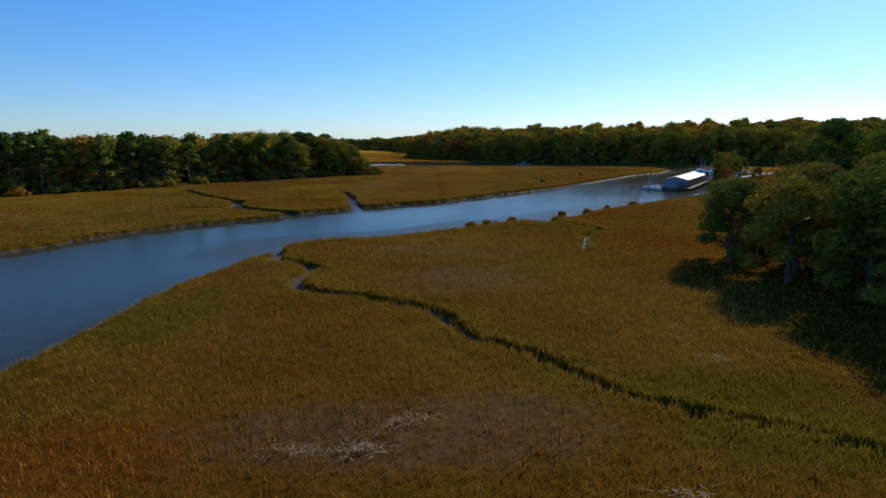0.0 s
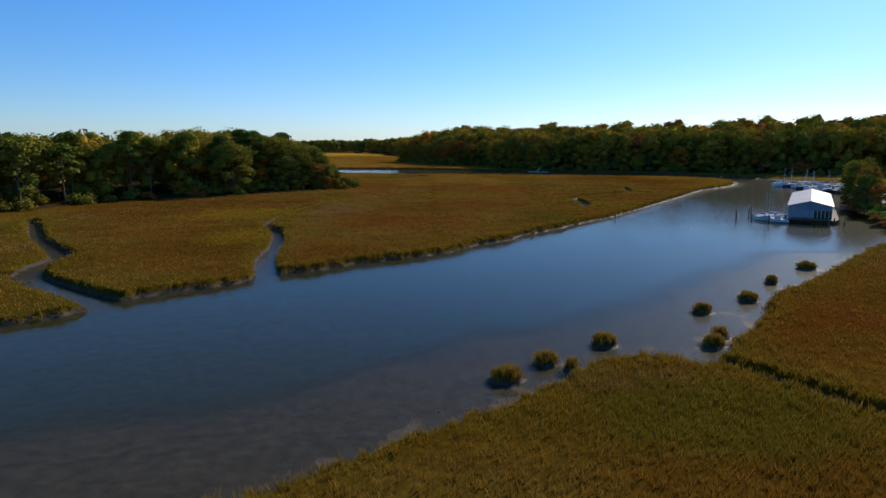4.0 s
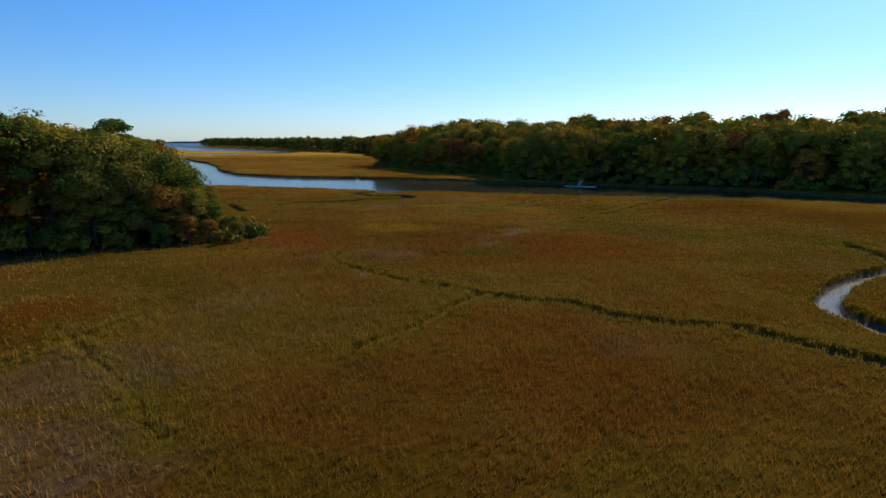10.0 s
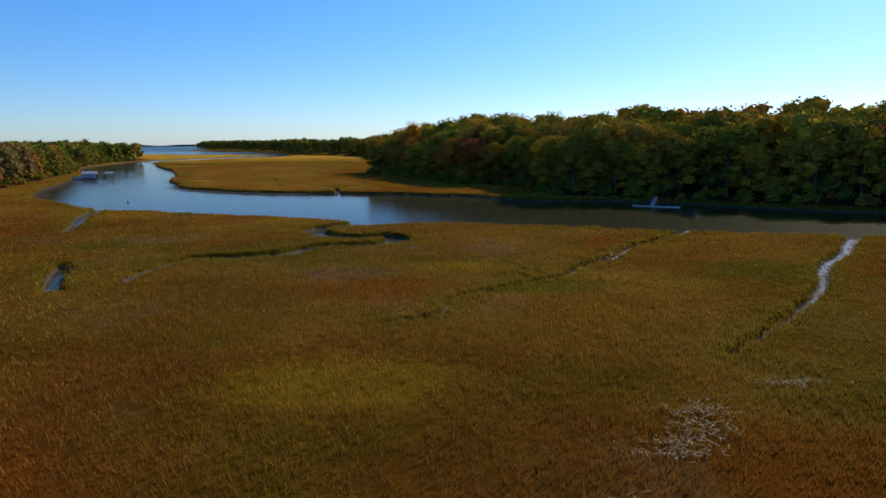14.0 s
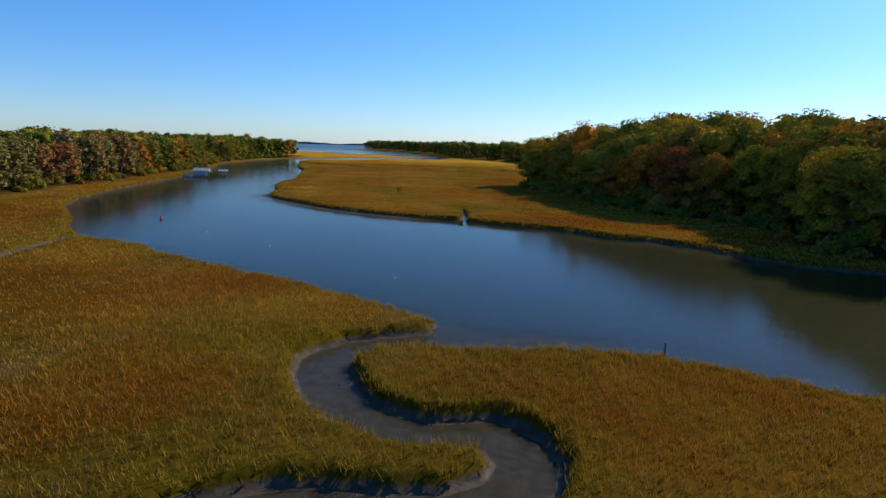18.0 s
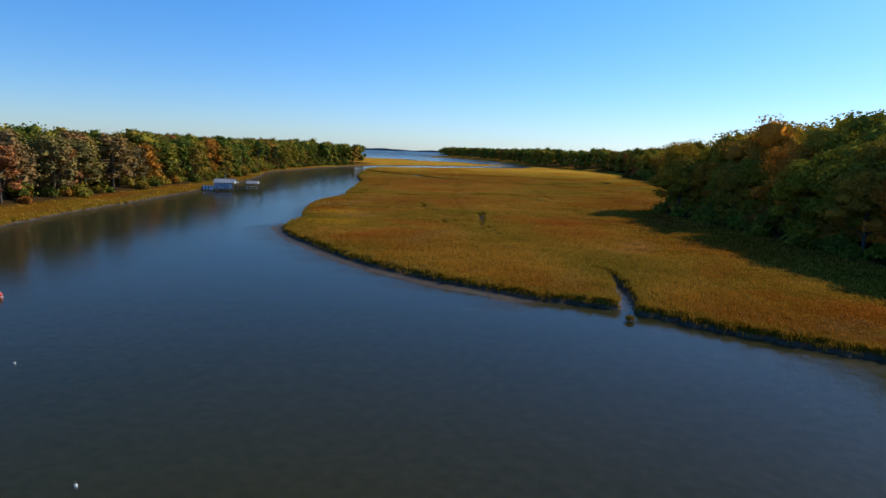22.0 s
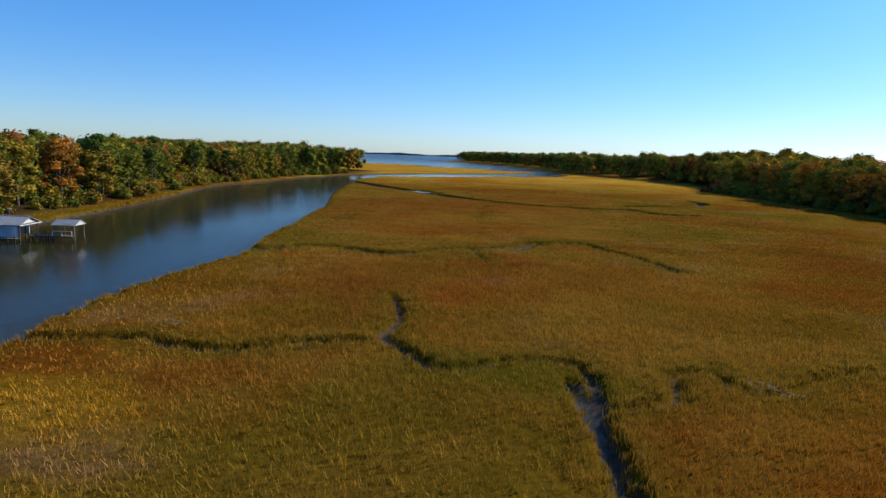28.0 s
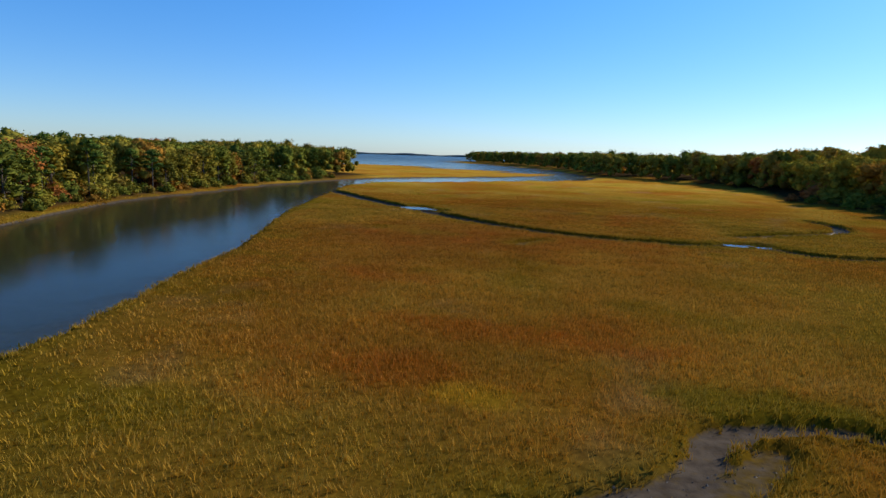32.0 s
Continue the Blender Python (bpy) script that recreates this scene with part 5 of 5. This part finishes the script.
for k in range(9):
    piling(-0.9, 2 + 6 * k, DECK + 0.6, pier, 0.13)
    piling(0.9, 2 + 6 * k, DECK + 0.4, pier, 0.13)
BERTH = pose(116 * PLAN, 252 * PLAN, WATER_Z + 0.1, 0, 0, -6)
for k in range(8):
    for side in (-1, 1):
        m = BERTH @ pose(side * 5.2, 4 + 6.2 * k + rng.uniform(-0.5, 0.5), 0, 0, 0, 180 if side < 0 else 0)
        if (k + side) % 3 == 0:
            motor_boat(m, rng.uniform(6.0, 7.5), "white motor boat with blue canvas roof in a pier berth")
        else:
            sailing_boat(m, rng.uniform(7.0, 9.0), rng.uniform(5.5, 8.5), "sailing boat with tall bare mast in a pier berth", blue=rng.rand() < 0.3)

# ---- jetty under the east wood, marks and floats ----
jetty = top("floating_jetty", pose(56.7, 498.4, 0, 0, 0, -28), "low white floating jetty moored under the dark wood", "jetty")
planks(jetty, 0, 13.0, -0.8, 0.8, -1.3, width=0.5)
part("float", boxed(0.1, 12.9, -0.75, 0.75, -1.6, -1.32), WHITE, jetty)
part("edge_board", boxed(0, 13, -0.9, -0.8, -1.42, -1.22), WHITE, jetty, "white painted edge board")
part("gangway", slab([(4.6, 0.8, -1.1), (5.8, 0.8, -1.1), (5.8, 7.0, 0.6), (4.6, 7.0, 0.6)], 0.08), ALU, jetty, "sloping aluminium gangway")
for x in (4.6, 5.8):
    part("hand_rail", rod((x, 0.8, -0.1), (x, 7.0, 1.6), 0.03), ALU, jetty)
for x in (0.2, 6.5, 12.8):
    piling(x, 0.95, 0.4, jetty, 0.12)

buoy = top("channel_buoy", pose(-81 * PLAN, 421 * PLAN, WATER_Z), "red conical channel buoy floating in the river", "buoy")
part("body", rod((0, 0, -0.3), (0, 0, 0.4), 0.3, 0.28, 14), RED, buoy)
part("cone", rod((0, 0, 0.4), (0, 0, 0.75), 0.28, 0.05, 14), RED, buoy)
part("band", rod((0, 0, 0.1), (0, 0, 0.2), 0.297, 0.295, 14), WHITE, buoy, "white reflective band")
for x, y in ((-48, 401), (-25, 387), (-64, 410)):
    f = top("crab_pot_float", pose(x * PLAN, y * PLAN, WATER_Z), "small white float marking a crab pot", "float", "crab pot floats")
    part("float", rod((0, 0, -0.12), (0, 0, 0.12), 0.11, 0.08, 10), WHITE, f)
    part("stick", rod((0, 0, 0.12), (0, 0, 0.3), 0.015), WOOD_GREY, f)
for x, y, z in ((2, 369, -0.6), (35, 197.5, 0.2)):
    piling(x * PLAN, y * PLAN, z, r=0.1)

# ---- road, pond and cottage on the south east shore ----
def ribbon(name, line, half, lift, material, label, category):
    """A strip along a line that follows the ground."""
    d = np.gradient(line, axis=0)
    d /= np.linalg.norm(d, axis=1)[:, None]
    n = np.stack([-d[:, 1], d[:, 0]], 1)
    rows = [line + n * w for w in (-half, -half * 0.4, half * 0.4, half)]
    z = [0.75 + lift + c for c in (0.0, 0.05, 0.05, 0.0)]
    v = np.concatenate([np.column_stack([r, np.full(len(r), h)]) for r, h in zip(rows, z)])
    m = len(line)
    f = [(i + k * m, i + 1 + k * m, i + 1 + (k + 1) * m, i + (k + 1) * m) for k in range(3) for i in range(m - 1)]
    return tagged(new(name, mesh_from(name, v, f, material, True)), label, category, kind="structure")


ribbon("road", ROAD, 1.6, 0.06, ASPHALT, "pale gravel lane on a low causeway", "road")
d = np.gradient(ROAD, axis=0)
d /= np.linalg.norm(d, axis=1)[:, None]
west_side = ROAD + np.stack([-d[:, 1], d[:, 0]], 1) * 2.5
east_side = ROAD - np.stack([-d[:, 1], d[:, 0]], 1) * 2.4
for k in range(6, len(ROAD) - 8, 3):
    for s, g in ((west_side, 0), (east_side, 1)):
        if (k // 3 + g) % 2:
            continue
        p = top("guard_post", pose(s[k, 0], s[k, 1], 0.6), "short wooden guard post beside the lane", "post", "guard posts")
        part("shaft", boxed(-0.08, 0.08, -0.08, 0.08, 0, 0.95), PILE_WOOD, p)
        part("post_cap", boxed(-0.1, 0.1, -0.1, 0.1, 0.95, 1.0), WOOD_GREY, p)

# bramble hedge on the marsh side of the causeway
rng = np.random.RandomState(4)
HEDGE_LEAF = make_leaf("bramble_leaves", ((0.0, (0.150, 0.230, 0.030)), (0.6, (0.200, 0.280, 0.040)), (1.0, (0.240, 0.240, 0.040))), tone="tone")
RUSTY = make_leaf("rusty_shrub_leaves", ((0.0, (0.230, 0.085, 0.030)), (0.6, (0.300, 0.115, 0.035)), (1.0, (0.220, 0.130, 0.040))), tone="tone")
for name, mat, off, label in (("bramble_hedge", HEDGE_LEAF, (3.2, 6.0), "bright green bramble bank along the lane"), ("rusty_shrubs", RUSTY, (6.2, 8.2), "rust brown shrubs at the foot of the causeway")):
    vs, fs, ts, base = [], [], [], 0
    for k in range(4, len(ROAD) - 10):
        for j in range(3):
            o = rng.uniform(*off)
            x, y = ROAD[k] + np.array((-d[k, 1], d[k, 0])) * o + rng.uniform(-1.5, 1.5, 2)
            h = rng.uniform(0.8, 1.5) * (1.0 if off[0] < 5 else 0.65)
            lobes = [((0, 0, h * 0.35), (1.2, 1.2, h * 0.6)), ((0.8, 0.4, h * 0.3), (0.9, 0.9, h * 0.5))]
            cv, cf = leaves(rng, lobes, 110, 0.26)
            kv, kf = core(rng, lobes, 0.75)
            v = np.concatenate([kv, cv]) + (x, y, max(height(x, y), -0.4) - 0.1)
            vs.append(v), fs.append(np.concatenate([kf, cf + len(kv)]) + base), ts.append(np.full(len(v), rng.rand()))
            base += len(v)
    hedge = tagged(new(name, mesh_from(name, np.concatenate(vs), np.concatenate(fs), mat)), label, "shrubs", kind="stuff")
    paint(hedge, "tone", np.concatenate(ts))


def pickup(m):
    """A parked pickup truck, nose towards +x."""
    c = top("pickup_truck", m, "silver grey pickup truck standing on the gravel lane", "truck")
    bm = boxed(-2.6, 2.6, -0.95, 0.95, 0.45, 1.05, bevel=0.12)
    part("body", bm, CAR_PAINT, c)
    cabin = bmesh.new()
    block(cabin, -0.5, 1.2, -0.85, 0.85, 1.0, 1.8)
    for v in cabin.verts:
        if v.co.z > 1.4:
            v.co.x = v.co.x * 0.72 + 0.1
            v.co.y *= 0.86
    part("cab", cabin, CAR_PAINT, c)
    part("windscreen", slab([(1.22, -0.72, 1.12), (1.22, 0.72, 1.12), (1.0, 0.62, 1.7), (1.0, -0.62, 1.7)], 0.02), DARK_GLASS, c)
    part("rear_window", slab([(-0.53, 0.7, 1.15), (-0.53, -0.7, 1.15), (-0.3, -0.6, 1.68), (-0.3, 0.6, 1.68)], 0.02), DARK_GLASS, c)
    for s in (-1, 1):
        part("side_window", slab([(-0.3, s * 0.87, 1.15), (1.0, s * 0.87, 1.15), (0.8, s * 0.77, 1.68), (-0.15, s * 0.77, 1.68)], 0.02), DARK_GLASS, c)
        part("bed_rail", boxed(-2.55, -0.55, s * 0.9 - 0.06, s * 0.9 + 0.06, 1.0, 1.28), CAR_PAINT, c)
        part("headlight", boxed(2.55, 2.63, s * 0.7 - 0.16, s * 0.7 + 0.16, 0.75, 0.92), WHITE, c)
        part("tail_light", boxed(-2.63, -2.58, s * 0.82 - 0.08, s * 0.82 + 0.08, 0.75, 1.0), RED, c)
        for x in (-1.65, 1.7):
            w = part("wheel", rod((x, s * 0.72, 0.4), (x, s * 0.98, 0.4), 0.4, sides=16), TYRE, c)
            part("rim", rod((x, s * 0.985, 0.4), (x, s * 1.0, 0.4), 0.22, sides=12), ALU, w)
    part("tailgate", boxed(-2.6, -2.5, -0.9, 0.9, 1.0, 1.28), CAR_PAINT, c)
    return c


k = int(np.argmin(np.hypot(ROAD[:, 0] - 93.5 * PLAN, ROAD[:, 1] - 203 * PLAN)))
pickup(pose(ROAD[k, 0], ROAD[k, 1], 0.82, 0, 0, math.degrees(math.atan2(d[k, 1], d[k, 0]))))
float_ = top("swim_platform", pose(93 * PLAN, 176 * PLAN, WATER_Z, 0, 0, 20), "low pale wooden platform floating on the pond", "platform")
planks(float_, -3.2, 3.2, -1.6, 1.6, 0.28, width=0.4)
part("float", boxed(-3.0, 3.0, -1.4, 1.4, -0.2, 0.1), PILE_WOOD, float_)

cottage = top("cottage", pose(47 * PLAN, 84 * PLAN, height(47 * PLAN, 84 * PLAN), 0, 0, 22), "low brown cottage with a pale flat roof under the trees", "house")
part("wall", boxed(-6, 6, -4, -3.8, -0.5, 2.9), BRICK_WALL, cottage)
part("wall", boxed(-6, 6, 3.8, 4, -0.5, 2.9), BRICK_WALL, cottage)
part("wall", boxed(-6, -5.8, -3.8, 3.8, -0.5, 2.9), BRICK_WALL, cottage)
part("wall", boxed(5.8, 6, -3.8, 3.8, -0.5, 2.9), BRICK_WALL, cottage)
part("roof", boxed(-6.7, 6.7, -4.7, 4.7, 2.9, 3.2), PALE_ROOF, cottage, "pale flat roof with broad eaves")
for x in (-4.2, -1.2, 1.8, 4.4):
    w = part("window", boxed(x - 0.7, x + 0.7, -4.05, -3.98, 0.9, 2.2), WHITE, cottage)
    part("pane", boxed(x - 0.6, x + 0.6, -4.08, -4.04, 1.0, 2.1, bevel=0.0), DARK_GLASS, w)
for y in (-2.0, 1.6):
    w = part("window", boxed(-6.05, -5.98, y - 0.7, y + 0.7, 0.9, 2.2), WHITE, cottage)
    part("pane", boxed(-6.08, -6.04, y - 0.6, y + 0.6, 1.0, 2.1, bevel=0.0), DARK_GLASS, w)
part("chimney", boxed(2.0, 2.7, 0.5, 1.2, 3.2, 4.3), BRICK_WALL, cottage)
part("roof_vent", rod((-3, 1, 3.2), (-3, 1, 3.7), 0.12), ALU, cottage)
deck = top("cottage_deck", cottage.matrix_world @ pose(-9.0, -3.0, 0), "grey timber deck with a low rail by the cottage", "deck")
planks(deck, 0, 2.8, 0, 6.0, 0.2, across=False, width=0.5)
for k in range(5):
    part("rail_post", boxed(-0.05, 0.05, 0.1 + k * 1.4, 0.2 + k * 1.4, -0.6, 1.2), WOOD_GREY, deck)
part("hand_rail", boxed(-0.06, 0.06, 0.0, 6.0, 1.16, 1.26), WHITE, deck)

# trees round the cottage and the marina: place on the plan, kind, size
LONE = [(33.5, 73, "edge", 1, 0.66), (35, 77, "edge", 0, 0.6), (37.5, 66.5, "edge", 1, 0.78), (41, 70, "edge", 2, 0.66), (34.5, 62.5, "edge", 3, 0.76), (38, 48, "edge", 0, 0.75), (38, 55.5, "edge", 3, 0.85), (40, 42, "edge", 2, 0.8), (45, 49, "oak", 1, 0.9), (41, 36, "edge", 1, 0.8), (49.5, 81, "pine", 0, 0.95), (44, 62, "edge", 0, 0.8),
        (53, 74, "oak", 1, 1.0), (48, 56, "edge", 2, 0.85), (41.5, 58.5, "edge", 1, 0.7), (55, 63, "oak", 0, 0.95), (57, 85, "oak", 2, 1.0), (61, 76, "edge", 3, 0.9), (52, 49, "edge", 1, 0.8), (60, 54, "oak", 1, 0.95),
        (46, 93, "edge", 1, 0.55), (62, 95, "edge", 0, 0.8), (66, 86, "oak", 2, 0.95), (39, 78, "edge", 3, 0.5),
        (89, 205, "edge", 2, 0.48), (92, 209, "edge", 0, 0.5), (95, 217, "edge", 1, 0.66), (98, 221, "edge", 3, 0.72), (103, 228, "edge", 2, 0.6), (88, 199, "edge", 3, 0.36), (108, 233, "edge", 0, 0.5), (101, 206, "edge", 1, 0.34)]
# trees at the tip of the west wood, lower towards the marsh
LONE += [(-32.5, 277, "edge", 1, 0.36), (-35, 275.5, "edge", 2, 0.46), (-34.5, 280, "edge", 0, 0.44), (-38, 274, "edge", 3, 0.58), (-38.5, 279, "edge", 1, 0.62), (-42, 273, "edge", 0, 0.7), (-43, 278, "edge", 2, 0.76), (-46, 270, "edge", 3, 0.74)]
for x, y, kind, v, s in LONE:
    plant(kind, v, x * PLAN, y * PLAN, height(x * PLAN, y * PLAN), s, (x * 37 + y * 11) % 360, label={"pine": "tall dark pine beside the cottage"}.get(kind, "leafy olive green tree near the lane and cottage" if x > 0 else "bushy tree at the tip of the west wood"))

# low junipers and bushes at the tip of the west wood and on the marsh
for x, y, v, s in ((-28.2, 274, 0, 0.21), (-30, 277.5, 1, 0.24), (-32, 274, 2, 0.22), (-29.2, 279.8, 3, 0.17), (-34.5, 272.8, 0, 0.26), (-37.5, 270.8, 1, 0.24), (-29, 440, 1, 0.08), (-62, 502, 2, 0.09)):
    crown, trunk = MODELS["edge", v, True]
    b = tagged(new("juniper_bush"), "low dark green juniper bush on the marsh edge", "bush", "bushes")
    b.matrix_world = pose(x * PLAN, y * PLAN, height(x * PLAN, y * PLAN) - 0.3, 0, 0, x * 50) @ Matrix.Diagonal((s * 1.7, s * 1.7, s * 1.25, 1))
    link("trunk", trunk, b)
    link("crown", crown, b)

# ---- dried mud and shell crust along the waterline ----
def clods(lines, step, label):
    rng = np.random.RandomState(8)
    xs, ys = [], []
    for line in lines:
        for p, q in zip(line[:-1], line[1:]):
            gap = np.hypot(*(q - p))
            if gap > 30 or abs(p[0] + 20) > 130 or not 40 < p[1] < 760:
                continue
            n = int(gap / step + rng.rand())
            t, w = rng.rand(n), rng.uniform(-3.0, 3.0, n)
            dx, dy = (q - p) / max(gap, 1e-6)
            xs.append(p[0] + (q - p)[0] * t - dy * w), ys.append(p[1] + (q - p)[1] * t + dx * w)
    x, y = np.concatenate(xs), np.concatenate(ys)
    z, wood, bank = land(x, y)
    patch = rough(x, y, 26.0, 41) > -0.1
    m = (z > -1.58) & (z < -1.0) & patch & (wood < 0.3)
    x, y, z = x[m], y[m], z[m]
    shape = np.array([(1, 0, 0), (0, 1, 0), (-1, 0, 0), (0, -1, 0), (0, 0, 0.8), (0, 0, -0.6)], float)
    tri = np.array([(0, 1, 4), (1, 2, 4), (2, 3, 4), (3, 0, 4), (1, 0, 5), (2, 1, 5), (3, 2, 5), (0, 3, 5)])
    n = len(x)
    s = rng.uniform(0.05, 0.13, (n, 1, 1)) * rng.uniform(0.6, 1.3, (n, 6, 1))
    v = shape[None] * s + np.stack([x, y, z], 1)[:, None]
    f = (tri[None] + (np.arange(n) * 6)[:, None, None]).reshape(-1, 3)
    tagged(new("mud_crust", mesh_from("mud_crust", v.reshape(-1, 3), f, CLOD)), label, "mud", kind="stuff")


clods([EAST_LAND, WEST_LAND] + [c[0] for c in CREEK_LINES], 0.13, "pale crumbling mud and shell crust along the waterline")

wrack([(11, 280, 2.6, 1.6), (13, 282, 2.2, 1.4), (21, 288, 2.6, 1.0), (8, 270, 1.6, 1.0), (14, 284, 2.4, 1.4), (7, 275, 2.0, 1.0), (18, 40, 1.6, 0.8), (-4, 28, 2.4, 1.2), (-2, 31, 2.2, 1.0), (-7, 28, 1.8, 0.9),
       (10, 24, 1.6, 0.8), (-85, 565, 2.4, 1.5), (-56, 521, 2.2, 1.3), (-98, 515, 2.0, 1.2), (-69, 587, 3.2, 1.4), (-61, 584, 3.0, 1.4), (-9, 337, 1.8, 1.0), (-25.6, 277.2, 1.6, 2.2), (-3, 337, 1.8, 1.0), (7, 344, 2.2, 1.0), (-8, 251, 1.4, 1.0)])

# sun glint along the tidal creek, made as white shell shaped flecks
GLINT = make_plain("painted_glint_white", (0.42, 0.40, 0.36), (0.80, 0.78, 0.74), 4.0, 0.8)
rng = np.random.RandomState(21)
OCTA = np.array([(1, 0, 0), (0, 1, 0), (-1, 0, 0), (0, -1, 0), (0, 0, 0.45), (0, 0, -0.45)], float)
EIGHT = np.array([(0, 1, 4), (1, 2, 4), (2, 3, 4), (3, 0, 4), (1, 0, 5), (2, 1, 5), (3, 2, 5), (0, 3, 5)])
for points, n in (([(17.5, 326), (22, 331), (27, 339), (33, 345), (39, 352), (42, 356.5)], 900), ([(43, 321.5), (47, 327), (52, 332), (58.5, 341), (62, 345.5)], 700)):
    bed = curve(points, 1.5)
    k = rng.randint(0, len(bed) - 1, n)
    p = bed[k] + (bed[k + 1] - bed[k]) * rng.rand(n, 1) + rng.normal(0, 0.28, (n, 2)) + (-0.25, 0.2)
    p = np.column_stack([p, np.maximum(land(p[:, 0], p[:, 1])[0], WATER_Z) + 0.04])
    v = OCTA[None] * rng.uniform(0.10, 0.24, (n, 1, 1)) * rng.uniform(0.6, 1.3, (n, 6, 1)) + p[:, None]
    f = (EIGHT[None] + (np.arange(n) * 6)[:, None, None]).reshape(-1, 3)
    tagged(new("oyster_shells", mesh_from("oyster_shells", v.reshape(-1, 3), f, GLINT)), "white flecks standing in for sun glint along a creek", "shells", kind="stuff")

# far shore of the estuary; distance haze is put into its blue grey colour
rng = np.random.RandomState(3)
v, f = [], []
n = 160
for k in range(n):
    x = -3600 + 7200 * k / (n - 1)
    h = 9 + 4 * math.sin(k * 0.7) * math.sin(k * 0.13) + rng.uniform(-3, 3)
    for z, y in ((-3, 4700), (max(h, 4) * 0.75, 4705), (max(h, 4), 4740), (-3, 4800)):
        v.append((x, y, z))
for k in range(n - 1):
    for j in range(3):
        i = k * 4 + j
        f.append((i, i + 4, i + 5, i + 1))
tagged(new("backdrop_shore", mesh_from("backdrop_shore", v, f, make_plain("haze_tinted_woods", (0.035, 0.06, 0.07), (0.06, 0.085, 0.09), 0.02, 0.95))), "wooded shore across the estuary, haze painted in as blue", "far shore", kind="structure")
